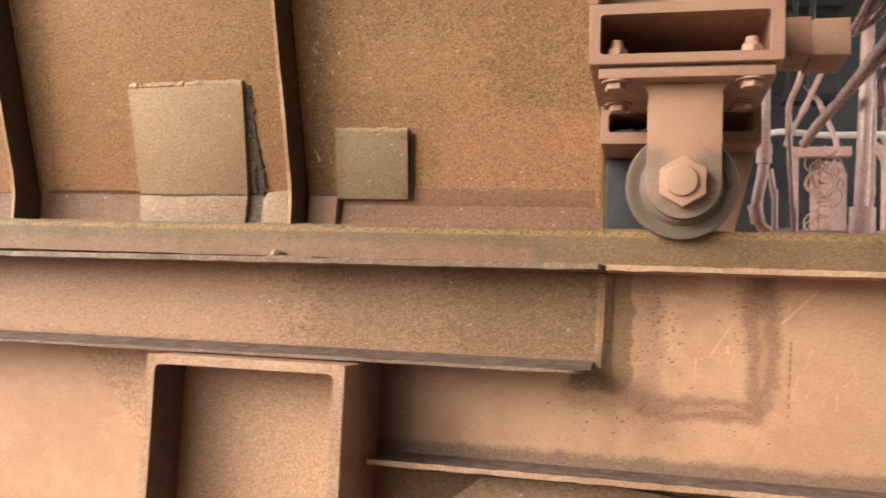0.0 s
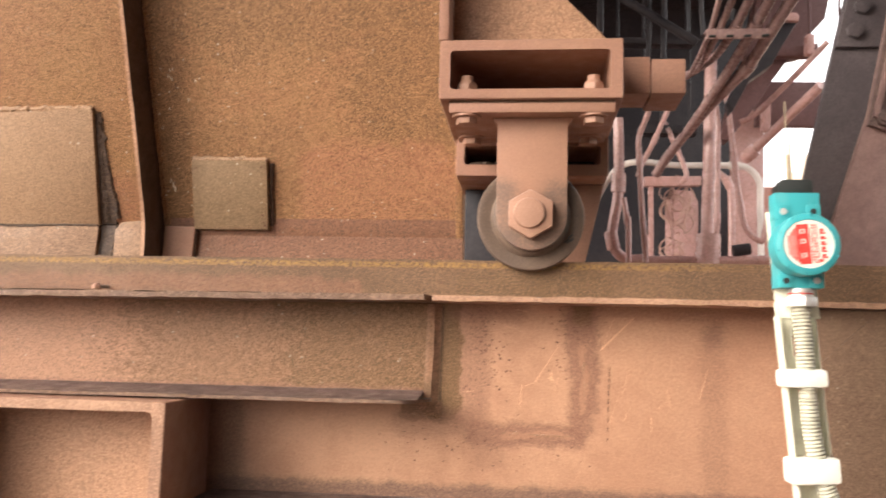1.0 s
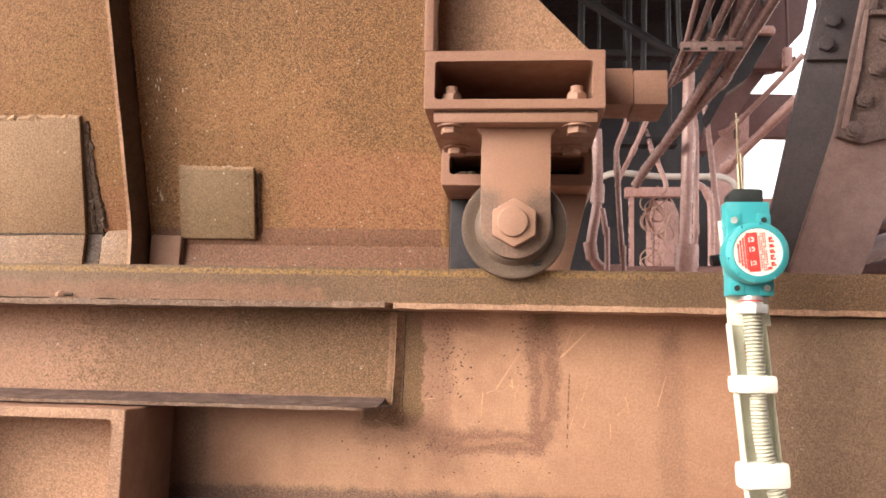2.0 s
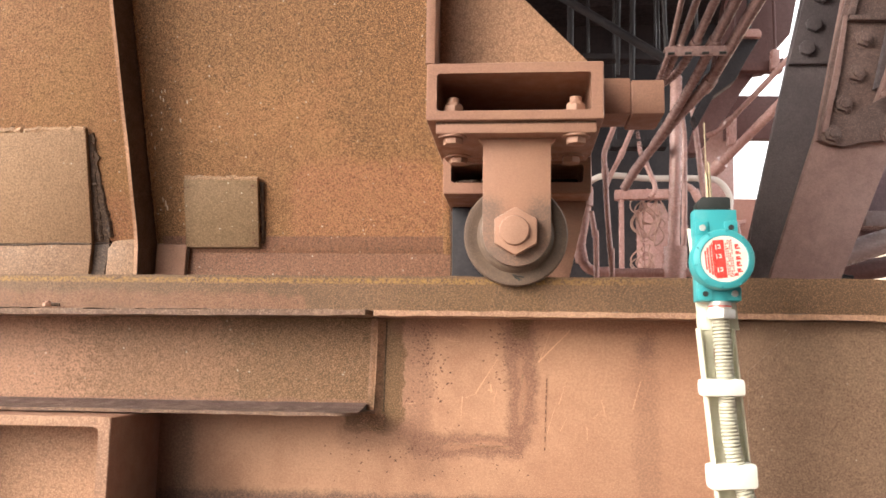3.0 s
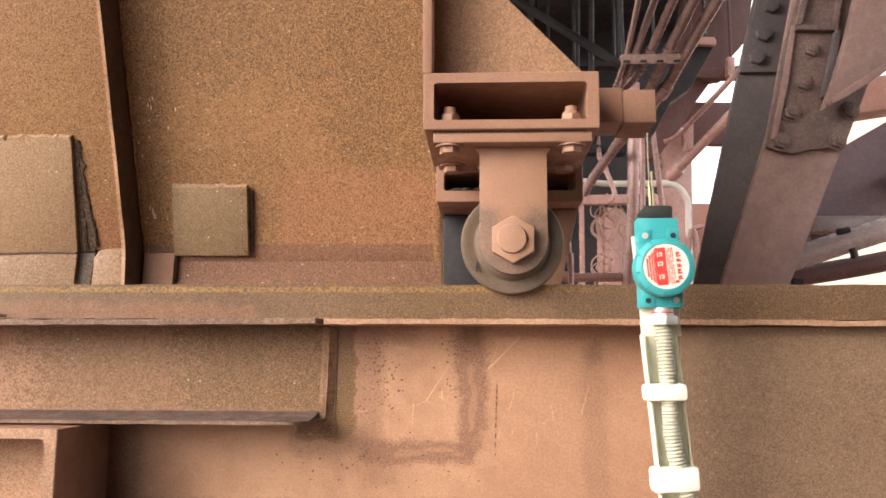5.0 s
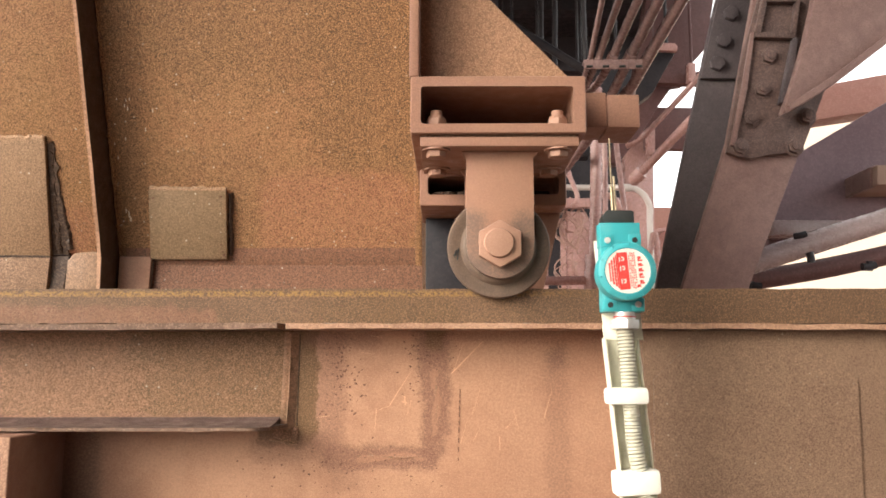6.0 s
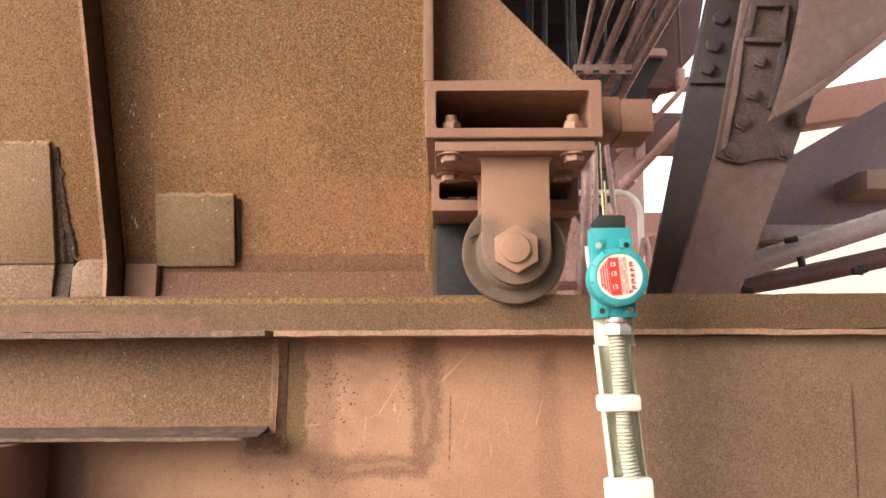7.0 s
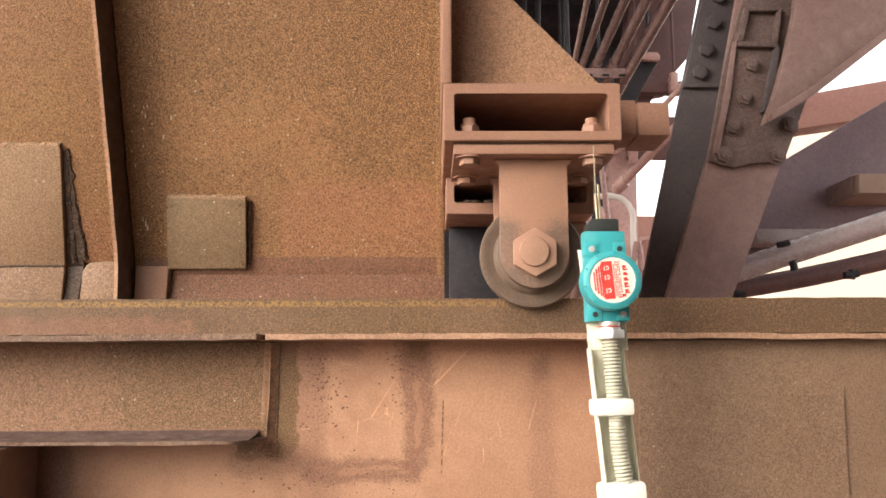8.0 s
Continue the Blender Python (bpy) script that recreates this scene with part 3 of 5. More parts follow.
bead(bm, [(-0.0245, -0.0008, -0.1662), (-0.0140, -0.0008, -0.1695), (-0.0100, -0.0008, -0.1760), (-0.002, -0.0008, -0.1788), (0.0120, -0.0008, -0.1778)], 0.0011, 47.0)
part("scale_edge", bm, WELD, channel, "pale lifting edge of the weld scale")
bolt = thing("loose_bolt", "small dusty bolt lying on the channel flange", "bolt")
bm = bmesh.new()
hexagon(bm, (-0.502, -0.078, 0.0035), 0.0075, 0.006)
rod(bm, (-0.502, -0.078, 0.0095), (-0.502, -0.078, 0.0125), 0.004, 10)
part("head", bm, NUT, bolt, "", 0.0008)
bm = bmesh.new()
rod(bm, (-0.496, -0.078, 0.0075), (-0.484, -0.076, 0.0070), 0.0028, 10)
part("shank", bm, CRUST, bolt)

# ---- open square tube under the channel ----
stub = thing("square_tube", "open end of a dusty salmon square steel tube", "tube")
x0, x1, zt, zb, w = -0.657, -0.346, -0.1545, -0.56, 0.0135
bm = bmesh.new()
hollow(bm, x0, x1, zb, zt, -0.165, -0.0005, w, w + 0.004, w, w, 0.009)
wall = part("tube_wall", bm, BRACKET, stub, "thick tube wall with a pale worn rim and painted shade inside")
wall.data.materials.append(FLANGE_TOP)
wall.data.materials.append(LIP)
# The inner left wall gets a dark colour for the shade in the tube.
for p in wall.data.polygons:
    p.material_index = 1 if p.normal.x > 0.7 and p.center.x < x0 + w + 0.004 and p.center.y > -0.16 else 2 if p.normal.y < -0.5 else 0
bm = bmesh.new()
box(bm, x0 + w, x1 - w, -0.078, -0.068, zb + w, zt - w)
part("end_plate", bm, GUSSET, stub, "orange dusty plate closing the tube inside")
bm = bmesh.new()
prism(bm, [(-0.90, -0.1525), (-0.658, -0.1525), (-0.658, -0.36), (-0.765, -0.285)], -0.008, 0.0)
tagged(part("corner_gusset", bm, GUSSET), "dusty triangular gusset beside the square tube", "gusset")

# ---- travelling chute on the roller ----
LEAN = 0.345


def face(z):
    return 0.321 - LEAN * z


chute = thing("travelling_chute", "ore-dusted steel chute rolling along the rail", "chute")
bm = bmesh.new()
sheared(bm, [(-2.2, 0.150), (0.229, 0.150), (0.229, 0.95), (-2.2, 0.95)], face, 0.014)
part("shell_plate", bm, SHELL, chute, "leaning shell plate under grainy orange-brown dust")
bm = bmesh.new()
prism(bm, [(-2.2, 0.0), (0.232, 0.0), (0.232, 0.149), (-2.2, 0.149)], 0.2700, 0.284)
part("lower_plate", bm, SHELL_LOW, chute, "upright purplish lower band of the shell")
bm = bmesh.new()
rows_ = []
for i in range(91):
    x = -0.334 + 0.560 * i / 90
    k = 0.0012 * noise.noise((x * 14, 3.3, 0)) + 0.0006 * noise.noise((x * 60, 1.3, 0))
    rows_.append([bm.verts.new(v) for v in ((x, 0.2705, 0.1300), (x, 0.2686, 0.1360 + k), (x, 0.2672, 0.1455 + k), (x, face(0.158) - 0.0016, 0.1580 + k), (x, face(0.166) + 0.0005, 0.1660), (x, 0.2790, 0.1480))])
for a, b in zip(rows_, rows_[1:]):
    for j in range(6):
        bm.faces.new((a[j], a[(j + 1) % 6], b[(j + 1) % 6], b[j]))
bm.faces.new(rows_[0][::-1])
bm.faces.new(rows_[-1])
part("seam_weld", bm, SHELL_LOW, chute, "faint horizontal seam weld")
# Its mostly unseen depth is added to keep left light off the background.
bm = bmesh.new()
sheared(bm, [(0.218, 0.095), (0.232, 0.095), (0.232, 0.95), (0.218, 0.95)], lambda z: face(z) - 0.006, 1.9)
part("edge_plate", bm, SHELL, chute, "plate closing the shell's end", 0.002)
for xr in (-0.346, -0.968, -1.6):
    bm = bmesh.new()
    n = 24
    rows_ = []
    for i in range(n + 1):
        z = 0.02 + 0.93 * i / n
        j = 0.0012 * noise.noise((z * 30, xr, 0))
        y = min(face(z), 0.2695)
        lean = -0.020 * (z - 0.1)
        rows_.append([bm.verts.new(v) for v in ((xr + lean - 0.013, y - 0.070 + j, z), (xr + lean - 0.0065 + j, y - 0.070 - j, z), (xr + lean, y + 0.002, z), (xr + lean - 0.013, y + 0.002, z))])
    for a, b in zip(rows_, rows_[1:]):
        for j in range(4):
            bm.faces.new((a[j], a[(j + 1) % 4], b[(j + 1) % 4], b[j]))
    bm.faces.new(rows_[0][::-1])
    bm.faces.new(rows_[-1])
    rib = part("stiffener_rib", bm, RIB_SHADE, chute, "upright brown stiffener rib with painted shade on its sides and a lit edge")
    # Front faces get the lit colour; all others keep the painted shade.
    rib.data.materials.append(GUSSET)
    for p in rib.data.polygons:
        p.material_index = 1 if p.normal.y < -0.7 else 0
    bm = bmesh.new()
    bead(bm, [(xr - 0.013, face(0.9) - 0.002, 0.9), (xr + 0.003, face(0.152) - 0.002, 0.152)], 0.004, xr)
    part("rib_weld", bm, SHELL, chute)


def cover(name, outline, thick, material, label):
    bm = bmesh.new()
    sheared(bm, outline, lambda z: face(z) - thick, thick - 0.001)
    ob = part(name, bm, material, chute, label, 0.002)
    return ob


cover("cover_plate", [(-0.7155, 0.1470), (-0.471, 0.1475), (-0.462, 0.3535), (-0.7145, 0.3500)], 0.019, COVER, "large square dust-covered cover plate")
bm = bmesh.new()
bead(bm, [(-0.7145, face(0.356) - 0.008, 0.356), (-0.463, face(0.358) - 0.008, 0.358)], 0.0090, 8.0)
part("cover_weld", bm, COVER, chute, "pinkish weld along the cover's top")
bm = bmesh.new()
left_side = [(-0.4705 + 0.009 * (z - 0.15) / 0.2, z) for z in (0.150 + 0.0105 * i for i in range(20))]
right_side = [(-0.4385 - 0.012 * (z - 0.15) / 0.2 + 0.006 * noise.noise((z * 60, 1, 0)) + 0.004 * noise.noise((z * 170, 5, 0)), z) for z in (0.150 + 0.0105 * i for i in range(19, -1, -1))]
sheared(bm, left_side + right_side, lambda z: face(z) - 0.0095, 0.009)
part("dirt_strip", bm, CRUST, chute, "dark dirt packed beside the cover plate")
bm = bmesh.new()
prism(bm, [(-0.477, 0.02), (-0.449, 0.02), (-0.447, 0.09), (-0.440, 0.148), (-0.4710, 0.148)], 0.2615, 0.2695)
part("dirt_foot", bm, CRUST, chute, "dark dirt packed below the cover's edge")
bm = bmesh.new()
bead(bm, [(-0.456, face(0.352) - 0.004, 0.352), (-0.460, face(0.25) - 0.004, 0.25), (-0.455, face(0.155) - 0.006, 0.155)], 0.0085, 11.0)
bead(bm, [(-0.449, face(0.26) - 0.003, 0.26), (-0.440, face(0.2) - 0.004, 0.2), (-0.437, face(0.16) - 0.006, 0.16)], 0.0075, 15.0)
part("dirt_crust", bm, CRUST, chute, "dark crumbly dirt along the cover's edge")
bm = bmesh.new()
prism(bm, [(-0.708, 0.02), (-0.478, 0.02), (-0.4715, 0.1455), (-0.7150, 0.1450)], 0.252, 0.2695)
part("cover_skirt", bm, SKIRT, chute, "dusty band below the cover plate", 0.002)
bm = bmesh.new()
bead(bm, [(-0.713, 0.2520, 0.1462), (-0.63, 0.2515, 0.1440), (-0.56, 0.2520, 0.147), (-0.474, 0.2520, 0.1465)], 0.0024, 19.0)
part("skirt_crack", bm, CRUST, chute, "ragged dark crack below the cover")
cover("lap_plate", [(-0.945, 0.1540), (-0.362, 0.1545), (-0.362, 0.94), (-0.945, 0.94)], 0.006, SHELL, "thin lapped shell plate with an open lower edge")
cover("patch_plate", [(-0.2830, 0.1415), (-0.1375, 0.1415), (-0.1330, 0.2640), (-0.2780, 0.2665)], 0.015, PATCH, "small square olive patch plate")
bm = bmesh.new()
bead(bm, [(-0.278, face(0.2695) - 0.007, 0.2695), (-0.134, face(0.267) - 0.007, 0.267)], 0.0075, 23.0)
part("patch_weld", bm, COVER, chute, "pinkish weld on the patch's top")
bm = bmesh.new()
bead(bm, [(-0.128, face(0.262) - 0.002, 0.262), (-0.1325, face(0.15) - 0.002, 0.15)], 0.0055, 25.0)
part("patch_crust", bm, CRUST, chute, "dark dirt along the patch's edge")
bm = bmesh.new()
for x, z in ((-0.145, 0.155), (-0.1475, 0.168), (-0.143, 0.149), (-0.139, 0.146), (-0.27, 0.252), (-0.143, 0.254), (-0.2765, 0.25)):
    rr = random.uniform(0.0016, 0.0034)
    bmesh.ops.create_icosphere(bm, subdivisions=1, radius=rr, matrix=Matrix.Translation((x, face(z) - 0.0155, z)) @ Matrix.Diagonal((1, 0.4, 1, 1)))
tagged(part("patch_pit", bm, MARK, chute, "dark pits in the patch plate"), kind="stuff")
bm = bmesh.new()
prism(bm, [(-0.344, 0.02), (-0.285, 0.02), (-0.2815, 0.146), (-0.341, 0.1465)], 0.256, 0.2705)
part("foot_plate", bm, PINK, chute, "small pink plate beside the rib's foot", 0.0015)
bm = bmesh.new()
bead(bm, [(-0.2805, 0.262, 0.142), (-0.284, 0.264, 0.06)], 0.0042, 29.0)
part("foot_crust", bm, CRUST, chute, "dark dirt beside the foot plate")
bm = bmesh.new()
prism(bm, [(-0.446, 0.02), (-0.362, 0.02), (-0.362, 0.152), (-0.395, 0.157), (-0.428, 0.154), (-0.440, 0.140)], 0.255, 0.2705)
part("rib_foot", bm, SKIRT, chute, "pale rounded reinforcement at the rib's foot", 0.005)
bm = bmesh.new()
for x, z, w, h in ((-0.3168, 0.4144, 0.0016, 0.0060), (-0.3114, 0.4089, 0.0019, 0.0070), (-0.3132, 0.4243, 0.0013, 0.0050), (-0.2653, 0.4053, 0.0016, 0.0070), (-0.2810, 0.3727, 0.0018, 0.0070), (-0.3190, 0.3578, 0.0013, 0.0050), (-0.3400, 0.3487, 0.0011, 0.0050), (-0.3356, 0.3238, 0.0014, 0.0060), (-0.3302, 0.4271, 0.0012, 0.0040), (-0.3235, 0.2196, 0.0024, 0.0120), (-0.3213, 0.2128, 0.0032, 0.0100), (-0.3280, 0.2287, 0.0016, 0.0080), (-0.2958, 0.2106, 0.0016, 0.0030), (-0.2497, 0.1675, 0.0016, 0.0040), (-0.2899, 0.1857, 0.0013, 0.0030), (-0.3069, 0.4261, 0.0014, 0.0050)):
    sheared(bm, [(x, z), (x + w * 0.8, z - h * 0.1), (x + w, z + h * 0.7), (x + w * 0.3, z + h)], lambda q: face(q) - 0.0016, 0.002)
tagged(part("paint_fleck", bm, FLECK, chute, "pale splashes on the shell"), kind="stuff")

# bracket: square tube, gusset, mounting plate
TX0, TX1, TZ0, TZ1, TY = 0.2265, 0.4815, 0.2745, 0.3600, -0.138
bm = bmesh.new()
hollow(bm, TX0, TX1, TZ0, TZ1, TY, 0.22, 0.0150, 0.0175, 0.0140, 0.0155, 0.005)
tubework = part("bracket_tube", bm, BRACKET, chute, "short rectangular tube of the roller bracket")
bm = bmesh.new()
box(bm, TX0 + 0.001, TX1 - 0.001, 0.05, 0.06, TZ0 + 0.01, TZ1 - 0.01)
part("tube_stop", bm, BRACKET, tubework, "plate closing the tube inside")
bm = bmesh.new()
sheared(bm, [(TX0 - 0.002, TZ1 + 0.0005), (TX0 + 0.0115, TZ1 + 0.0005), (TX0 + 0.0115, 0.95), (TX0 - 0.002, 0.95)], lambda z: TY + 0.0005, 0.33)
part("bracket_upright", bm, BRACKET, chute, "upright bracket plate with a worn front edge", 0.0015)
bm = bmesh.new()
prism(bm, [(TX0 + 0.012, TZ1 + 0.0008), (TX1 - 0.001, TZ1 + 0.0008), (TX1 - 0.001, 0.370), (0.3342, 0.5238), (0.15 + 0.0885, 0.627)], -0.066, -0.054)
part("bracket_gusset", bm, GUSSET, chute, "sloping gusset plate covered with coarse dust", 0.0015)
bm = bmesh.new()
box(bm, 0.2405, 0.4710, -0.132, 0.045, 0.2565, 0.2705)
part("mounting_plate", bm, BRACKET, chute, "thick bolted mounting plate", 0.0018)
bm = bmesh.new()
box(bm, 0.2405, 0.4710, -0.128, 0.045, 0.2708, 0.2742)
part("packing_plate", bm, LIP_DARK, chute, "thin dark packing plate")
for x, y, front in ((0.2640, -0.112, True), (0.4430, -0.112, True), (0.2640, 0.008, False), (0.4430, 0.008, False)):
    b = part("bolt", bmesh.new(), NUT, chute, "dusty hexagon bolt with washer")
    bm = bmesh.new()
    hexagon(bm, (x, y, 0.2440), 0.0150, 0.0095, turn=20 if x < 0.3 else 5)
    part("bolt_head", bm, NUT, b, "", 0.001)
    bm = bmesh.new()
    rod(bm, (x, y, 0.2536), (x, y, 0.2564), 0.0205, 24)
    part("washer", bm, NUT, b)
    bm = bmesh.new()
    hexagon(bm, (x, y, TZ0 + 0.0141), 0.0155, 0.0130, turn=12 if x < 0.3 else 0)
    part("nut", bm, NUT, b, "", 0.001)
    bm = bmesh.new()
    hexagon(bm, (x, y, TZ0 + 0.0271), 0.0125, 0.0045, turn=30)
    rod(bm, (x, y, TZ0 + 0.0272), (x, y, TZ0 + 0.0400), 0.0088, 14)
    part("thread_end", bm, NUT, b, "", 0.001)
# fork plate and its twin behind the roller
for name, y0, y1 in (("fork_plate", -0.104, -0.090), ("fork_plate", 0.012, 0.026)):
    bm = bmesh.new()
    arc = [(0.3577 + 0.0497 * math.cos(a), 0.1165 + 0.0497 * math.sin(a)) for a in (math.pi + math.pi * k / 24 for k in range(25))]
    prism(bm, arc + [(0.4074, 0.246), (0.4110, 0.2500), (0.4150, 0.2560), (0.3005, 0.2560), (0.3045, 0.2500), (0.3080, 0.246)], y0, y1)
    part(name, bm, FORK, chute, "fork plate, grey where the dust is rubbed away", 0.0015)
bm = bmesh.new()
hexagon(bm, (0.3563, -0.1045, 0.1160), 0.0352, 0.0160, (0, -1, 0), 0)
axle = part("axle_nut", bm, NUT, chute, "large dusty hexagon axle nut", 0.0022)
bm = bmesh.new()
rod(bm, (0.3545, -0.1200, 0.1165), (0.3545, -0.1255, 0.1165), 0.0222, 32, 0.0205)
part("axle_end", bm, NUT, axle, "round end of the axle", 0.0012)
bm = bmesh.new()
rod(bm, (0.3563, -0.1050, 0.1165), (0.3563, 0.035, 0.1165), 0.0195, 24)
part("axle", bm, WHEEL, axle)
# rear beam behind the roller
bm = bmesh.new()
hollow(bm, 0.2330, 0.4815, 0.2100, 0.2735, 0.08, 0.26, 0.0130, 0.0125, 0.0190, 0.0130, 0.006)
rear = part("rear_beam", bm, BRACKET, chute, "hollow beam behind the roller bracket")
bm = bmesh.new()
for i in range(9):
    x = random.uniform(0.25, 0.31)
    bmesh.ops.create_icosphere(bm, subdivisions=1, radius=random.uniform(0.004, 0.009), matrix=Matrix.Translation((x, random.uniform(0.09, 0.12), 0.233)) @ Matrix.Diagonal((1.5, 1, 0.6, 1)))
tagged(part("ore_lumps", bm, CRUST, rear, "dark lumps of ore lying in the beam"), kind="stuff")
bm = bmesh.new()
box(bm, 0.247, 0.468, 0.20, 0.215, 0.2285, 0.2610)
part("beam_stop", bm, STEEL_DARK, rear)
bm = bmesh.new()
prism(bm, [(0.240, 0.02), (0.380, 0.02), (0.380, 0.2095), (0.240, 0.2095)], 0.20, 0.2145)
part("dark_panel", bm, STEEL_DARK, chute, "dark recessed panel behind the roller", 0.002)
bm = bmesh.new()
prism(bm, [(0.372, 0.02), (0.418, 0.02), (0.445, 0.060), (0.4800, 0.2095), (0.372, 0.2095)], 0.150, 0.162)
part("rear_gusset", bm, BRACKET, chute, "tapered plate under the rear beam", 0.002)
# box at the bracket's side
sidebox = part("side_block", bmesh.new(), BRACKET, chute, "square block beside the bracket")
bm = bmesh.new()
box(bm, 0.4822, 0.5365, -0.004, 0.075, 0.3215, 0.3800)
part("block_neck", bm, BRACKET, sidebox, "darker neck of the block", 0.002)
bm = bmesh.new()
box(bm, 0.5372, 0.5880, -0.012, 0.085, 0.3190, 0.3735)
part("block_head", bm, BRACKET, sidebox, "pink head of the block", 0.002)
# the roller, turning on its axle
roller = part("roller", bmesh.new(), WHEEL, chute, "grey-brown flanged steel roller on the rail")
AXLE = (0.3563, -0.045, 0.1165)
bm = bmesh.new()
lathe(bm, [(0.050, 0.020), (0.050, 0.0585), (0.048, 0.0605), (-0.015, 0.0610), (-0.018, 0.0640), (-0.0225, 0.0755), (-0.0250, 0.0768), (-0.0310, 0.0768), (-0.0335, 0.0750), (-0.0345, 0.0700), (-0.0325, 0.0640),
           (-0.0325, 0.0570), (-0.0400, 0.0535), (-0.0420, 0.0500), (-0.0425, 0.0220), (-0.0425, 0.0200)], 72)
part("roller_body", bm, WHEEL, roller)
bm = bmesh.new()
for a, r, s in ((-101, 0.0655, 0.0050), (-104, 0.0610, 0.0040), (-98, 0.0690, 0.0035), (-96, 0.0630, 0.0030)):
    c = Vector((r * math.cos(radians(a)), -0.0332, r * math.sin(radians(a))))
    rod(bm, c + Vector((-s, 0, s * 0.7)), c + Vector((s, 0.0004, -s * 0.6)), 0.0011, 6)
tagged(part("chip_mark", bm, BLACK, roller, "dark chipped mark on the roller face"), kind="stuff")

# ---- limit switch on its slotted bracket ----
switch = thing("limit_switch", "teal whisker limit switch with a round white label", "limit switch")
bm = bmesh.new()
prism(bm, [(0.4505, 0.0125), (0.5060, 0.0125), (0.5060, 0.0290), (0.5040, 0.0310), (0.5030, 0.0990), (0.5035, 0.1010), (0.5035, 0.1330), (0.4490, 0.1330), (0.4490, 0.1010), (0.4500, 0.0990), (0.4505, 0.0310)], -0.195, -0.168)
body = part("switch_body", bm, TEAL, switch, "teal cast housing", 0.002)
for x, z, kind_ in ((0.4585, 0.1085, 0), (0.4955, 0.1090, 1), (0.4605, 0.0215, 1), (0.4975, 0.0220, 0)):
    bm = bmesh.new()
    prism(bm, [(x - 0.0085, z - 0.0085), (x + 0.0085, z - 0.0085), (x + 0.0085, z + 0.0085), (x - 0.0085, z + 0.0085)], -0.1966, -0.1945)
    lug = part("screw_lug", bm, TEAL, switch, "", 0.0008)
    bm = bmesh.new()
    rod(bm, (x, -0.1964, z), (x, -0.1985 if kind_ == 0 else -0.1972, z), 0.0042 if kind_ == 0 else 0.0038, 14)
    part("screw", bm, BRIGHT if kind_ == 0 else BLACK, lug, "bright screw head" if kind_ == 0 else "dark screw recess")
bm = bmesh.new()
lathe(bm, [(0.034, 0.030), (0.034, 0.0368), (0.004, 0.0385), (-0.001, 0.0385), (-0.0035, 0.0374), (-0.0062, 0.0318), (-0.0064, 0.0300), (-0.0052, 0.0294), (-0.0050, 0.0050)], 60)
lid = part("lid", bm, TEAL, switch, "round ribbed screw lid")
lid.matrix_basis = pose(0.4770, -0.2280, 0.0630, 0, -5, 0)
bm = bmesh.new()
lathe(bm, [(-0.0040, 0.0293), (-0.0056, 0.0293), (-0.0056, 0.0040)], 48)
plate = part("label_plate", bm, WHITE, lid, "round white label with red print")
for k in range(10):
    a = radians(8 + 36 * k)
    m = Matrix.Rotation(-a, 4, "Y") @ Matrix.Translation((0.0350, -0.0048, 0)) @ Matrix.Rotation(radians(-28), 4, "Z")
    bm = bmesh.new()
    bmesh.ops.create_cube(bm, size=1, matrix=m @ Matrix.Diagonal((0.0068, 0.0012, 0.0011, 1)))
    part("grip_notch", bm, TEAL_DEEP, lid, "thin dark grip notch")
# red print that cannot be read, as plain bars
bm = bmesh.new()


def bar(x0, x1, z0, z1):
    box(bm, x0, x1, -0.0060, -0.0054, z0, z1)


bar(-0.0125, 0.0012, -0.0240, 0.0245)
for x0, x1, half in ((-0.0240, -0.0218, 0.0120), (-0.0208, -0.0184, 0.0160), (-0.0174, -0.0152, 0.0190), (-0.0144, -0.0128, 0.0215)):
    bar(x0, x1, -half, half)
for q in range(4):
    for k in range(15):
        if (k * 5 + q * 3) % 7:
            z = -0.0240 + k * 0.0032 + 0.0008 * (q % 2)
            bar(0.0024 + q * 0.0023, 0.0039 + q * 0.0023, z, z + 0.0021)
for z0, z1 in ((-0.0185, -0.0135), (-0.0110, -0.0045), (-0.0025, 0.0020), (0.0045, 0.0085), (0.0110, 0.0175)):
    bar(0.0142, 0.0165, z0, z1)
    bar(0.0166, 0.0205, z0, z0 + 0.0020)
    bar(0.0166, 0.0188, (z0 + z1) / 2, z1)
bar(0.0100, 0.0150, -0.0225, -0.0190)
part("red_print", bm, RED, lid, "red print", flat=True)
bm = bmesh.new()
for z0 in (0.0125, 0.0005, -0.0165):
    for x0, x1, a, b in ((-0.0098, -0.0086, 0, 0.0062), (-0.0070, -0.0036, 0.0046, 0.0062), (-0.0070, -0.0036, 0.0008, 0.0022), (-0.0046, -0.0032, 0.0023, 0.0045)):
        box(bm, x0, x1, -0.0064, -0.0057, z0 + a, z0 + b)
for x0, half in ((-0.0226, 0.008), (-0.0195, 0.012), (-0.0162, 0.014)):
    for k in range(6):
        box(bm, x0, x0 + 0.0009, -0.0064, -0.0057, -half + k * half / 3, -half + k * half / 3 + 0.0014)
part("white_print", bm, WHITE, lid, "white print", flat=True)
bm = bmesh.new()
prism(bm, [(0.4540, 0.1332), (0.4965, 0.1332), (0.4965, 0.1490), (0.4925, 0.1505), (0.4600, 0.1505), (0.4540, 0.1430)], -0.193, -0.165)
part("head_cap", bm, BLACK, switch, "black rubber head cap", 0.0012)
bm = bmesh.new()
rod(bm, (0.4705, -0.180, 0.1505), (0.4690, -0.181, 0.185), 0.0021, 8)
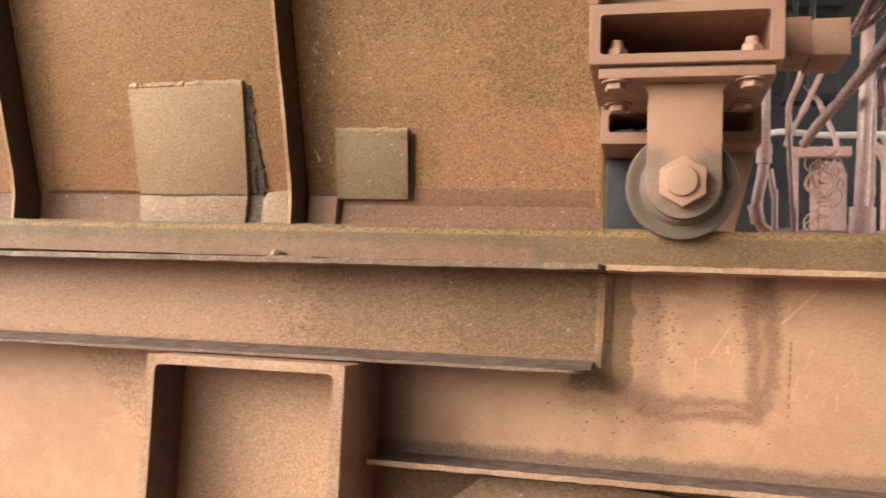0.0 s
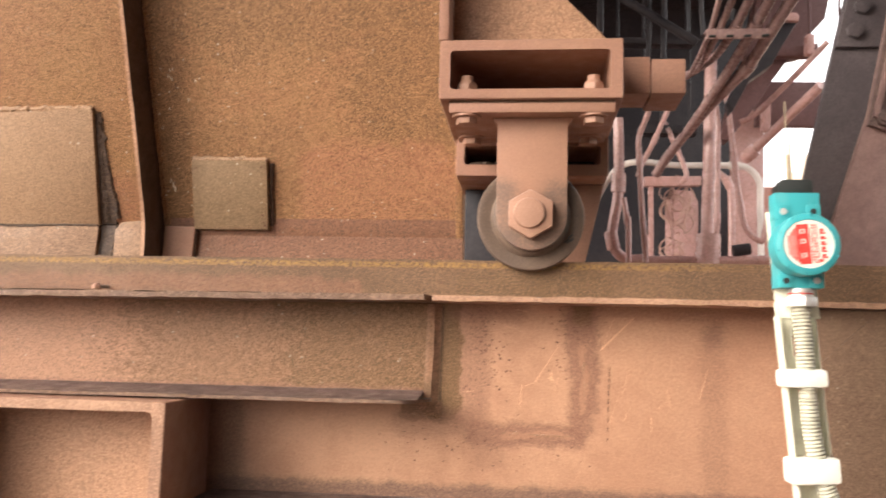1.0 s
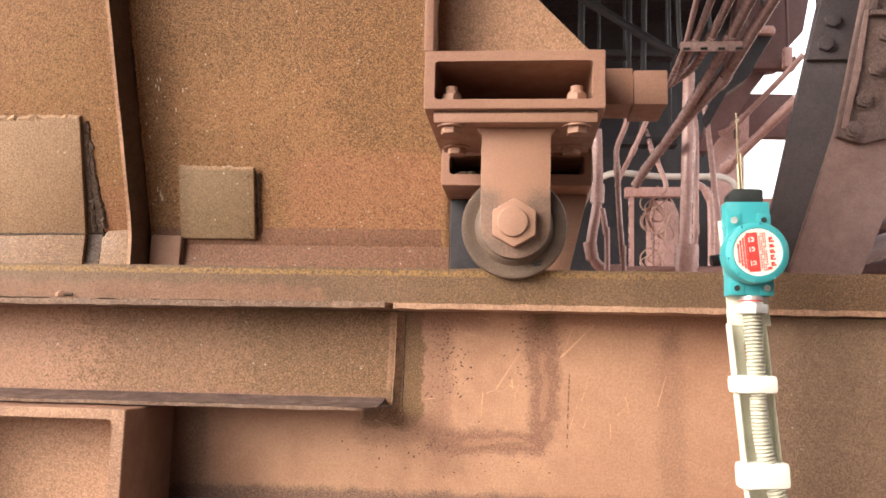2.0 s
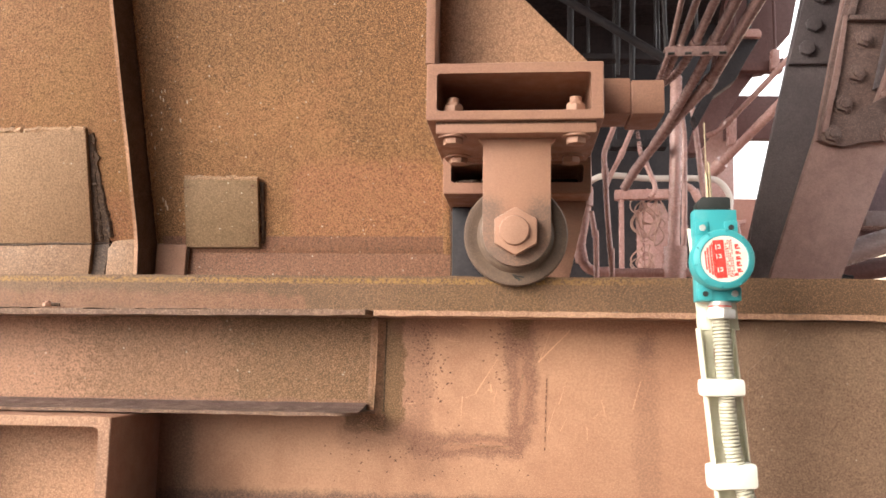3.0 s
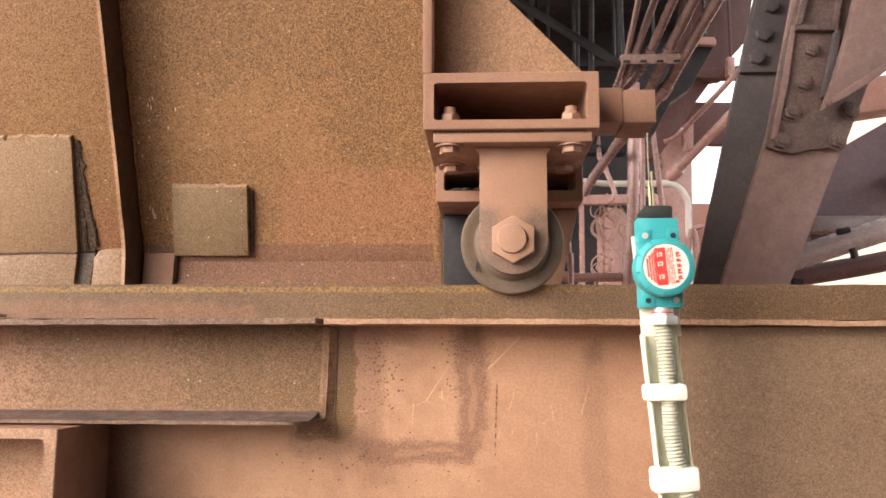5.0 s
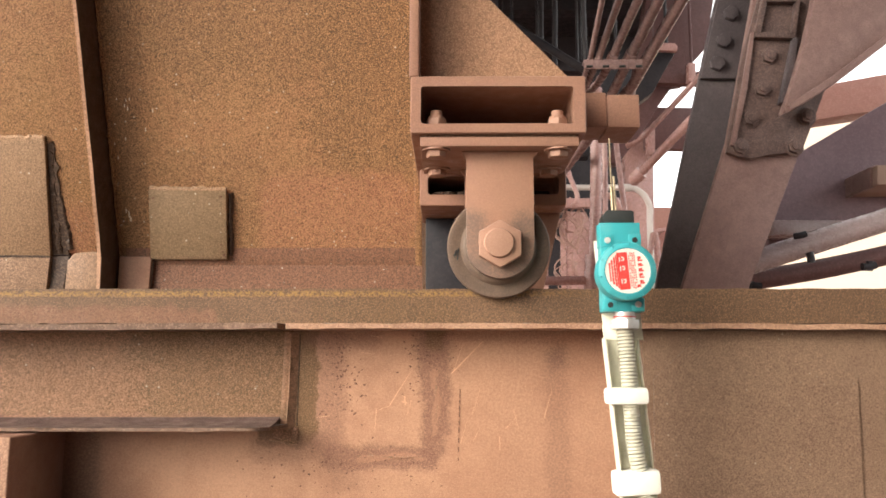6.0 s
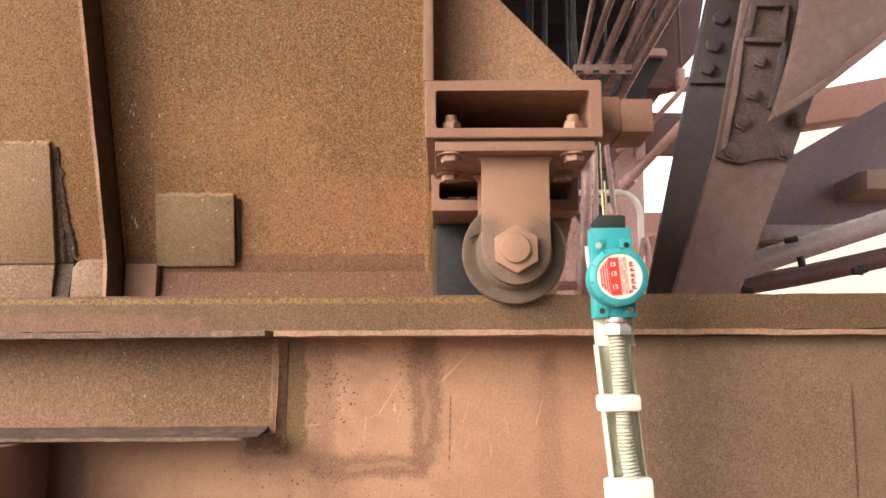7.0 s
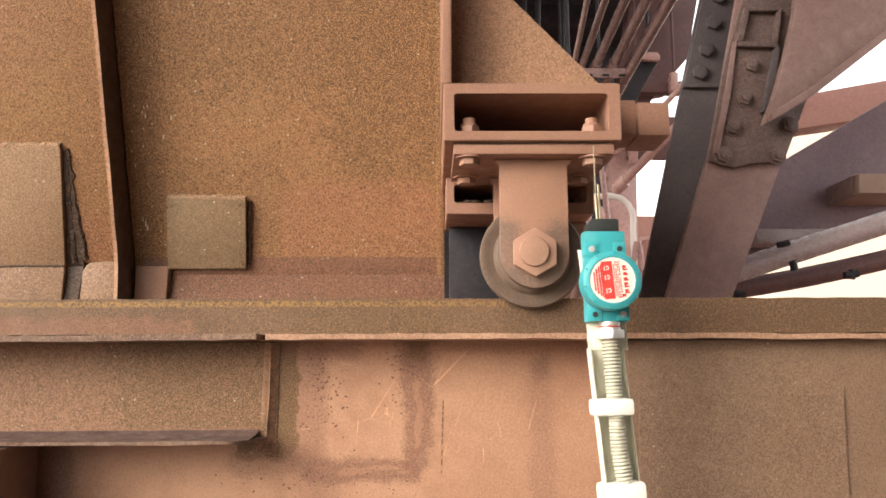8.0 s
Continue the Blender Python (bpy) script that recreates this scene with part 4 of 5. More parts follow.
tube(bm, [Vector((0.4690, -0.181, 0.183)), Vector((0.4680, -0.182, 0.22)), Vector((0.4675, -0.183, 0.2540))], 0.0009, 6)
part("whisker", bm, WIRE, switch, "thin springy whisker wire")
bm = bmesh.new()
rod(bm, (0.4745, -0.180, 0.1505), (0.4725, -0.181, 0.200), 0.0016, 8)
part("whisker_stay", bm, WIRE, switch, "short stiff wire beside the whisker")
for z0, z1, r, mat in ((0.0070, 0.0125, 0.0145, BRIGHT), (0.0052, 0.0070, 0.0150, RED), (0.0020, 0.0052, 0.0145, BRIGHT)):
    bm = bmesh.new()
    rod(bm, (0.4815, -0.182, z0), (0.4815, -0.182, z1), r, 20)
    part("gland_ring", bm, mat, switch, "red sealing ring" if mat is RED else "bright gland ring", 0.0006)
bm = bmesh.new()
hexagon(bm, (0.4815, -0.182, -0.0100), 0.0200, 0.0120)
part("gland_nut", bm, BRIGHT, switch, "bright hexagon gland nut", 0.001)
bm = bmesh.new()
for q in box(bm, 0.4548, 0.5075, -0.1675, -0.1645, -0.024, 0.112):
    q.co.x -= 0.087 * q.co.z
part("backing_plate", bm, ZINC, switch, "thin galvanised backing plate", 0.0006)

strut = thing("slotted_strut", "pale galvanised slotted strut holding the switch", "strut")


def leaning(bm, a, b, y0, y1, z0, z1, slope=0.087):
    for q in box(bm, a, b, y0, y1, z0, z1):
        q.co.x -= slope * q.co.z


bm = bmesh.new()
leaning(bm, 0.4545, 0.4720, -0.1640, -0.1605, -0.75, -0.004)
leaning(bm, 0.4850, 0.4975, -0.1640, -0.1605, -0.75, -0.004)
for k in range(11):
    z = -0.004 - 0.068 * k
    leaning(bm, 0.4720, 0.4850, -0.1640, -0.1605, z - 0.042, z)
part("strut_web", bm, ZINC, strut, "web with long slots", 0.0004)
for a, b in ((0.4520, 0.4545), (0.4975, 0.5000)):
    bm = bmesh.new()
    leaning(bm, a, b, -0.1830 if a < 0.46 else -0.174, -0.1605, -0.75, -0.022)
    part("strut_flange", bm, ZINC, strut, "", 0.0005)
bm = bmesh.new()
leaning(bm, 0.462, 0.497, -0.160, -0.052, -0.60, -0.585)
part("strut_cleat", bm, ZINC, strut, "cleats fixing the strut to the girder")
hose = thing("flexible_conduit", "pale grey ribbed flexible conduit along the strut", "conduit")
run = smooth_path([(0.4815, -0.182, -0.0095), (0.4830, -0.184, -0.04), (0.4852, -0.185, -0.0802), (0.4890, -0.185, -0.1526), (0.4975, -0.185, -0.2027), (0.5080, -0.184, -0.238), (0.533, -0.183, -0.31), (0.56, -0.182, -0.42)], 40)
bm = bmesh.new()
tube(bm, run, lambda s: 0.0108 + 0.0011 * math.sin(s * 2 * math.pi / 0.0046), 18)
part("ribbed_sleeve", bm, CONDUIT, hose)
for z0, z1, a, b, g in ((-0.1100, -0.0875, 0.4500, 0.5035, 0.0), (-0.2290, -0.1975, 0.4515, 0.5100, 0.0025)):
    band = thing("tape_band", "white tape band round conduit and strut", "tape", "tape bands on the strut")
    bm = bmesh.new()
    leaning(bm, a, b, -0.1985, -0.158, z0, z1, 0.047)
    for v in bm.verts:
        v.co.z += 0.02 * (v.co.x - 0.48) * (1 if z0 > -0.15 else 3) + g
    part("tape", bm, TAPE, band, "", 0.006)

# ---- far steelwork ----
def pipe(name, label, material, r, points, category=""):
    p = [Vector(q) for q in points]
    last = p[-1] - p[-2]
    first = p[0] - p[1]
    if name == "pale_pipe":
        p = [p[0] + Vector((-0.05, 1.31, 0)), *p, Vector((p[-1].x, p[-1].y, -1.54))]
    if name == "hose":
        p.append(Vector((p[-1].x + 0.03, p[-1].y, -1.54)))
    if p[0].z > 0.9 and first.z > abs(first.x) * 0.5 and (name in ("hanger_rod", "brace") or "roof girder" in label):
        p.insert(0, p[0] + first * ((2.4 - p[0].z) / first.z))
    if "clamp" not in name and abs(last.x) < 0.04 * abs(last.z) + 0.02 and last.z < 0 and p[-1].z < 0.35:
        p.append(Vector((p[-1].x, p[-1].y, -1.54)))
    ob = thing(name, label, category or name.split("_")[-1])
    bm = bmesh.new()
    tube(bm, smooth_path(p, 7), r, 14)
    part(name + "_run", bm, material, ob)
    if len(points) > 3 and r < 0.03:
        bm = bmesh.new()
        q, w = p[len(points) // 2], (p[len(points) // 2 + 1] - p[len(points) // 2 - 1]).normalized()
        rod(bm, q - w * r * 1.8, q + w * r * 1.8, r * 1.28, 14)
        part("coupling", bm, material, ob, "", r * 0.12)
    return ob


def slab(name, label, material, y, thick, outline, category="beam", kind=""):
    bm = bmesh.new()
    if name in ("frame_post", "wall_panel", "frame_board", "wall_back"):
        outline = [(x, -1.54 if z < 0.45 else z) for x, z in outline]
    top = max(z for _, z in outline)
    if name == "roof_girder":
        outline = [(x, 2.36 if z > top - 0.05 else z) for x, z in outline]
    prism(bm, outline, y, y + thick)
    ob = part(name, bm, material, None, label, 0.004)
    if name in ("roof_purlin", "eave_panel", "cable_tray"):
        for x in (min(p[0] for p in outline) + 0.03, max(p[0] for p in outline) - 0.03):
            high = max(q[1] for q in outline if abs(q[0] - x) < 0.2)
            hanger = bmesh.new()
            rod(hanger, (x, y + thick / 2, high - 0.03), (x, y + thick / 2, 2.36), 0.008, 8)
            part("hanger", hanger, material, ob)
    if name == "girder_plate":
        stay = bmesh.new()
        rod(stay, (1.19, 1.24, 0.45), (1.30, 1.53, 0.47), 0.03, 10)
        part("stay", stay, material, ob)
    return tagged(ob, "", category, kind=kind)


pipe('conduit', 'dusty steel conduit running along the roof girder, coloured brown for its shade', PIPE_SHADE, 0.0097, [(0.751, 1.3, 1.144), (0.748, 1.55, 1.029), (0.745, 1.9, 0.986)])
pipe('conduit', 'dusty steel conduit running along the roof girder, coloured brown for its shade', PIPE_SHADE, 0.0126, [(0.814, 1.3, 1.161), (0.777, 1.55, 1.029), (0.774, 1.9, 1.008)])
pipe('conduit', 'dusty steel conduit running along the roof girder, coloured brown for its shade', PIPE_SHADE, 0.0153, [(0.878, 1.3, 1.159), (0.825, 1.55, 1.027), (0.817, 1.8, 1.022), (0.787, 1.95, 1.025), (0.742, 2.1, 1.028)])
pipe('conduit', 'dusty steel conduit running along the roof girder, coloured brown for its shade', PIPE_SHADE, 0.0182, [(0.947, 1.3, 1.157), (0.887, 1.55, 1.026), (0.865, 1.85, 0.967), (0.8, 2.2, 0.862), (0.716, 2.5, 0.745)])
pipe('conduit', 'dusty steel conduit running along the roof girder, coloured brown for its shade', PIPE_SHADE, 0.0207, [(1.022, 1.3, 1.154), (0.95, 1.55, 1.024), (0.924, 1.8, 0.971), (0.842, 2.1, 0.901), (0.742, 2.4, 0.787), (0.7, 2.5, 0.719)])
pipe('conduit', 'thin dusty conduit bent down beside the roller bracket', PIPE_PINK, 0.0109, [(0.604, 1.95, 0.913), (0.589, 1.95, 0.84), (0.556, 1.95, 0.749), (0.557, 1.95, 0.663), (0.565, 1.95, 0.483), (0.577, 1.95, 0.306), (0.579, 1.95, 0.218)])
pipe('conduit', 'thin dusty conduit running diagonally behind the bracket', PIPE_PINK, 0.0106, [(0.732, 2.2, 0.986), (0.694, 2.2, 0.901), (0.652, 2.2, 0.803), (0.598, 2.2, 0.694), (0.583, 2.2, 0.646)])
pipe('vertical_pipe', 'pale pink dusty vertical steel pipe with a socket', PIPE_PINK, 0.0254, [(0.904, 2.3, 1.171), (0.891, 2.3, 0.737), (0.876, 2.3, 0.2)])
pipe('pipe_socket', 'pale pink dusty pipe socket at the foot of a pipe', PIPE_PINK, 0.0490, [(0.885, 2.3, 0.422), (0.882, 2.3, 0.32), (0.878, 2.3, 0.176)])
pipe('conduit', 'thin pink conduit beside the vertical pipe', PIPE_PINK, 0.0126, [(0.949, 2.45, 1.058), (0.961, 2.45, 0.926), (0.953, 2.45, 0.513), (0.944, 2.45, 0.211)])
pipe('conduit', 'thin pink bent conduit coming down over the cable coil', PIPE_PINK, 0.0121, [(1.06, 4.58, 1.55), (0.836, 2.95, 1.03), (0.804, 2.7, 0.934), (0.824, 2.7, 0.889), (0.867, 2.7, 0.778), (0.864, 2.7, 0.739), (0.842, 2.7, 0.712)])
pipe('pale_pipe', 'pale grey painted pipe with a wide elbow', PIPE_PALE, 0.0170, [(0.633, 3.3, 0.933), (0.942, 3.3, 0.936), (1.232, 3.3, 0.935), (1.307, 3.3, 0.918), (1.351, 3.3, 0.868), (1.366, 3.3, 0.798), (1.362, 3.3, 0.58)])
pipe('conduit', 'thin pink elbow conduit beside the vertical pipe', PIPE_PINK, 0.0169, [(1.01, 2.9, 0.812), (1.065, 2.9, 0.806), (1.105, 2.9, 0.761), (1.12, 2.9, 0.684), (1.117, 2.9, 0.363)])
pipe('hose', 'thin tan flexible hose running down to a fitting', PIPE_PINK, 0.0128, [(1.009, 2.5, 1.104), (1.026, 2.5, 0.96), (1.045, 2.5, 0.753), (1.066, 2.5, 0.574), (1.089, 2.5, 0.473), (1.151, 2.5, 0.419), (1.204, 2.5, 0.409)])
pipe('conduit', 'thick pink hose curving down with a threaded fitting', PIPE_PINK, 0.0212, [(0.502, 2.2, 0.893), (0.506, 2.2, 0.688), (0.502, 2.2, 0.568), (0.483, 2.2, 0.45), (0.478, 2.2, 0.379), (0.506, 2.2, 0.321), (0.556, 2.2, 0.303), (0.613, 2.2, 0.306)])
pipe('hose_fitting', 'short dusty hose fitting with a collar', PIPE_PINK, 0.0294, [(0.504, 2.2, 0.659), (0.504, 2.2, 0.621), (0.502, 2.2, 0.58)])
pipe('conduit', 'thin pink upright conduit beside the hose', PIPE_PINK, 0.0116, [(0.519, 2.15, 0.548), (0.533, 2.15, 0.443), (0.539, 2.15, 0.281)])
pipe('floor_pipe', 'dusty pink pipe lying along the platform edge', PIPE_PINK, 0.0194, [(0.591, 2.3, 0.309), (0.894, 2.3, 0.312), (1.329, 2.3, 0.324)])
pipe('valve', 'small dark valve on the floor pipe', STEEL_DARK, 0.0242, [(0.982, 2.3, 0.354), (1.015, 2.3, 0.359), (1.052, 2.3, 0.364)])
pipe('handrail', 'pink tubular brace rising towards the leg', PIPE_PINK, 0.0217, [(1.354, 2.3, 1.06), (1.254, 2.5, 0.956), (1.17, 2.7, 0.867)])
pipe('brace_end', 'round capped end of a tubular brace', PIPE_PINK, 0.0323, [(1.182, 2.68, 0.879), (1.164, 2.7, 0.862), (1.157, 2.74, 0.855)])
pipe('handrail', 'thin tubular brace with a bend at its foot', PIPE_PINK, 0.0126, [(1.386, 2.3, 1.252), (1.284, 2.4, 1.14), (1.168, 2.5, 1.023), (1.12, 2.52, 0.982), (1.081, 2.54, 0.97)])
# Rods and grimmest purlins below the roof have their shade in the colour.
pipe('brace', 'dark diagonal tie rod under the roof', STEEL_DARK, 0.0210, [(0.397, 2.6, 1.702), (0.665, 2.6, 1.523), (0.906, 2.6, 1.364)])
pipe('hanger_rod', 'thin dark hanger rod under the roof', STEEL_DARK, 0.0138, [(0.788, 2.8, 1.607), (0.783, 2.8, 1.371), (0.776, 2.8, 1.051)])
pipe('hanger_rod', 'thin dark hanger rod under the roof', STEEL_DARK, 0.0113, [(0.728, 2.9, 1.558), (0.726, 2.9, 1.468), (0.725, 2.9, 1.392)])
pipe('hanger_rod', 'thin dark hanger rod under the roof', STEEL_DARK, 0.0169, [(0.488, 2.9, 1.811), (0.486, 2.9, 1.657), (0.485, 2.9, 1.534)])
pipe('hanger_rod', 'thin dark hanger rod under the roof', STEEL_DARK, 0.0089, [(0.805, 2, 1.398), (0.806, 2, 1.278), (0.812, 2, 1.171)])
slab('roof_purlin', 'purlin under the roof, coloured dark for its shade', STEEL_DARK, 3, 0.08, [(0.559, 1.552), (0.97, 1.535), (0.97, 1.505), (0.558, 1.518)], 'beam')
slab('roof_purlin', 'purlin under the roof, coloured dark for its shade', STEEL_DARK, 3.2, 0.1, [(0.719, 1.137), (1.022, 1.132), (1.021, 1.088), (0.718, 1.092)], 'beam')
slab('roof_purlin', 'purlin under the roof, coloured dark for its shade', STEEL_DARK, 3.6, 0.12, [(0.578, 2.212), (1.277, 2.213), (1.274, 2.117), (0.577, 2.116)], 'beam')
slab('frame_bar', 'dusty pink angle bar over the cable coil', PIPE_PINK, 2.9, 0.05, [(0.704, 0.793), (0.979, 0.796), (0.978, 0.749), (0.704, 0.744)], 'beam')
slab('frame_post', 'dusty pink upright bar of a small frame', PIPE_PINK, 2.9, 0.05, [(0.726, 0.744), (0.748, 0.743), (0.739, 0.301), (0.717, 0.301)], 'beam')
slab('frame_post', 'thin pink upright bar behind the cable coil', PIPE_PINK, 3, 0.03, [(0.856, 0.761), (0.864, 0.761), (0.853, 0.309), (0.845, 0.309)], 'beam')
slab('frame_board', 'pink dusty board behind the cable coil', PIPE_PINK, 3.15, 0.03, [(0.845, 0.690), (0.900, 0.774), (0.985, 0.768), (1.012, 0.707), (1.010, 0.562), (1.000, 0.322), (0.850, 0.322)], 'board')
slab('cable_tray', 'dark grey sloping cable tray with a folded end', STEEL_DARK, 2.3, 0.1, [(1.183, 1.344), (1.265, 1.342), (1.203, 1.241), (1.157, 1.155), (1.063, 1.086), (0.991, 0.951), (0.976, 0.999), (1.066, 1.188), (1.123, 1.276)], 'cable tray')
slab('tray_end', 'pale folded end flange of the cable tray', PIPE_PINK, 2.26, 0.03, [(1.166, 1.334), (1.198, 1.369), (1.251, 1.367), (1.262, 1.352), (1.259, 1.329)], 'tray end')
slab('roof_girder', 'maroon roof girder plate with sloping edge', STEEL_MAROON, 3, 0.12, [(1.393, 1.984), (1.769, 1.971), (1.621, 1.635), (1.534, 1.539), (1.51, 1.449), (1.447, 1.438), (1.356, 1.312), (1.283, 1.193), (1.14, 1.004), (1.088, 1.005), (1.228, 1.431)], 'beam')
slab('roof_purlin', 'maroon horizontal purlin beside the daylight gap', STEEL_MAROON, 2.9, 0.06, [(1.292, 1.457), (1.502, 1.452), (1.55, 1.471), (1.547, 1.4), (1.29, 1.406)], 'beam')
slab('gap_post', 'small pink post with bolted bracket', PIPE_PINK, 2.85, 0.05, [(1.481, 1.496), (1.52, 1.495), (1.515, 1.395), (1.477, 1.396)], 'post')
slab('eave_panel', 'dusty brown eave panel below a daylight gap', STEEL_MAROON, 3.4, 0.06, [(1.385, 1.435), (1.876, 1.425), (1.864, 1.177), (1.376, 1.186)], 'panel')
slab('perforated_post', 'pink perforated strut standing at the opening', PIPE_PINK, 2.62, 0.05, [(1.201, 1.082), (1.24, 1.081), (1.235, 0.95), (1.199, 0.951)], 'post')
slab('frame_post', 'pink steel column beside the daylight opening', PIPE_PINK, 3.5, 0.1, [(1.283, 1.504), (1.449, 1.5), (1.405, 0.288), (1.244, 0.288)], 'beam')
slab('wall_panel', 'rusty orange panel below the daylight opening', STEEL_RUST, 4.2, 0.06, [(1.557, 0.997), (2.051, 0.992), (2.02, 0.339), (1.533, 0.34)], 'panel')
slab('flat_bar', "pale flat bar across the opening's foot", PIPE_PINK, 4, 0.21, [(1.503, 0.808), (1.635, 0.828), (1.634, 0.806), (1.502, 0.779)], 'bar')
slab('wall_back', 'steel wall at the back of the machine, coloured dark for its shade', STEEL_DARK, 4.6, 0.1, [(-2.425, 4.486), (1.791, 4.256), (1.645, 0.214), (-2.224, 0.212)], 'wall', 'structure')
slab('tie_beam', 'rust red far tie beam', STEEL_RUST, 2.2, 0.15, [(1.806, 1.118), (1.888, 1.154), (2.23, 1.216), (2.819, 1.325), (2.805, 1.195), (2.217, 1.067), (2.071, 1.032), (1.798, 0.991)], 'beam')
slab('girder_plate', 'dark blue-grey sloping girder plate', STEEL_SHADE, 1.5, 0.12, [(1.34, 0.609), (1.457, 0.675), (1.827, 0.887), (2.318, 1.174), (2.261, 0.64), (1.791, 0.459), (1.322, 0.308)], 'beam')
slab('angle_bar', 'dusty angle bar bolted to the girder plate', PIPE_GREY, 1.4, 0.11, [(1.306, 0.417), (1.551, 0.416), (1.548, 0.367), (1.306, 0.368)], 'beam')
slab('tube_end', 'tan square tube end projecting from the girder', TAN, 1.3, 0.22, [(1.607, 0.576), (1.825, 0.579), (1.819, 0.513), (1.602, 0.513)], 'tube')
slab('tube_collar', 'dusty weld collar behind the square tube', LEG, 1.33, 0.18, [(1.596, 0.576), (1.624, 0.587), (1.619, 0.514), (1.595, 0.509)], 'collar')
pipe('handrail_pipe', 'thick dusty grey-pink pipe rising with the stair', PIPE_GREY, 0.0353, [(1.137, 1.2, 0.245), (1.399, 1.2, 0.329), (1.861, 1.2, 0.473)])
pipe('lower_pipe', 'thick brown pipe below the rising pipe', STEEL_MAROON, 0.0315, [(1.134, 1.3, 0.199), (1.439, 1.3, 0.25), (1.912, 1.3, 0.353)])
pipe('pipe_clamp', 'dark bolted pipe clamp', STEEL_DARK, 0.0098, [(1.264, 1.14, 0.322), (1.277, 1.13, 0.323), (1.294, 1.13, 0.328)])
pipe('pipe_clamp', 'dark bolted pipe clamp', STEEL_DARK, 0.0115, [(1.309, 1.15, 0.276), (1.313, 1.15, 0.262), (1.314, 1.15, 0.245)])
pipe('pipe_clamp', 'dark bolted pipe clamp', STEEL_DARK, 0.0118, [(1.487, 1.2, 0.238), (1.504, 1.2, 0.239), (1.527, 1.2, 0.244)])
pipe('pipe_clamp', 'dark bolted pipe clamp', STEEL_DARK, 0.0101, [(1.511, 1.2, 0.255), (1.51, 1.2, 0.241), (1.508, 1.2, 0.227)])
pipe('pipe_clamp', 'dark bolted pipe clamp', STEEL_DARK, 0.0118, [(1.151, 1.2, 0.184), (1.168, 1.2, 0.18), (1.181, 1.2, 0.18)])

# inclined trestle leg with its bolted splice
leg = thing("trestle_leg", "inclined dark dusty box leg with bolted splice plates", "steel leg")
front = [(0.40, -1.54), (0.60, -1.54), (1.052, 0.144), (1.215, 0.530), (1.295, 0.715), (1.400, 0.999), (1.76, 2.36), (1.45, 2.36), (1.110, 0.980), (1.016, 0.560), (0.873, 0.145)]
back = [(0.40, -1.54), (0.60, -1.54), (1.052, 0.144), (1.215, 0.530), (1.295, 0.715), (1.400, 0.999), (1.76, 2.36), (1.42, 2.36), (1.068, 0.980), (0.966, 0.560), (0.866, 0.145)]
inner = [(0.45, -1.54), (0.48, -1.54), (0.983, 0.145), (1.126, 0.560), (1.220, 0.980), (1.60, 2.36), (1.57, 2.36), (1.195, 0.980), (1.101, 0.560), (0.958, 0.145)]
# Rear flange and web carry painted shade, the front flange doesn't.
for name, outline, y0, y1, coat in (("front_flange", front, 0.95, 0.978, LEG), ("back_flange", back, 1.232, 1.26, LEG_SHADE), ("leg_web", inner, 0.9785, 1.2315, LEG_SHADE)):
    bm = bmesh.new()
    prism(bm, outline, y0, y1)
    part(name, bm, coat, leg, "flange with its shade put into the colour" if coat is LEG_SHADE else "", 0.003)
bm = bmesh.new()
prism(bm, [(1.088, 0.876), (1.064, 0.798), (1.006, 0.523), (1.040, 0.512), (1.073, 0.504), (1.120, 0.516), (1.176, 0.520), (1.216, 0.532), (1.294, 0.716), (1.345, 0.89), (1.40, 1.10), (1.16, 1.10)], 0.932, 0.9495)
part("splice_plate", bm, LEG_SPLICE, leg, "bolted splice plate with a ragged foot", 0.003)
for outline in ([(1.096, 0.846), (1.206, 0.843), (1.208, 0.857), (1.098, 0.860)], [(1.096, 0.861), (1.110, 0.860), (1.134, 0.948), (1.122, 0.962)],
                [(1.196, 0.858), (1.208, 0.858), (1.226, 0.959), (1.212, 0.948)], [(1.122, 0.963), (1.134, 0.949), (1.212, 0.949), (1.226, 0.960)]):
    bm = bmesh.new()
    prism(bm, outline, 0.912, 0.9318)
    part("frame_bar", bm, LEG_SPLICE, leg, "", 0.002)
for x, z in ((1.134, 0.796), (1.11, 0.701), (1.074, 0.617), (1.042, 0.537), (1.23, 0.622), (1.191, 0.537)):
    bm = bmesh.new()
    rod(bm, (x, 0.9318, z), (x, 0.929, z), 0.027, 18)
    hexagon(bm, (x, 0.929, z), 0.0215, 0.012, (0, -1, 0), 10)
    rod(bm, (x, 0.917, z), (x, 0.911, z), 0.012, 12)
    part("bolt", bm, LEG_SPLICE, leg, "dusty hexagon bolt", 0.003)
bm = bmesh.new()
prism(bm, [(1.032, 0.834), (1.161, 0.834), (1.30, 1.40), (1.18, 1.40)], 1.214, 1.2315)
part("back_splice", bm, LEG_SHADE, leg, "splice plate on the rear flange", 0.002)
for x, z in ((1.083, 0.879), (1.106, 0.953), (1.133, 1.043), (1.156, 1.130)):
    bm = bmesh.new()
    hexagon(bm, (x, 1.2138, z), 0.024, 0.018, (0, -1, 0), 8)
    part("bolt", bm, LEG_SHADE, leg, "hexagon bolt in the shaded leg colour", 0.003)
# dirt shelf, worn angle and pale dust field on the splice
bm = bmesh.new()
prism(bm, [(1.086, 0.862), (1.096, 0.862), (1.068, 0.700), (1.028, 0.540), (1.014, 0.540), (1.052, 0.700)], 0.918, 0.9318)
part("splice_angle", bm, LEG, leg, "pale worn edge of the splice angle", 0.003)
# Dark strip in place of the shaded gap at the diagonal's end.
bm = bmesh.new()
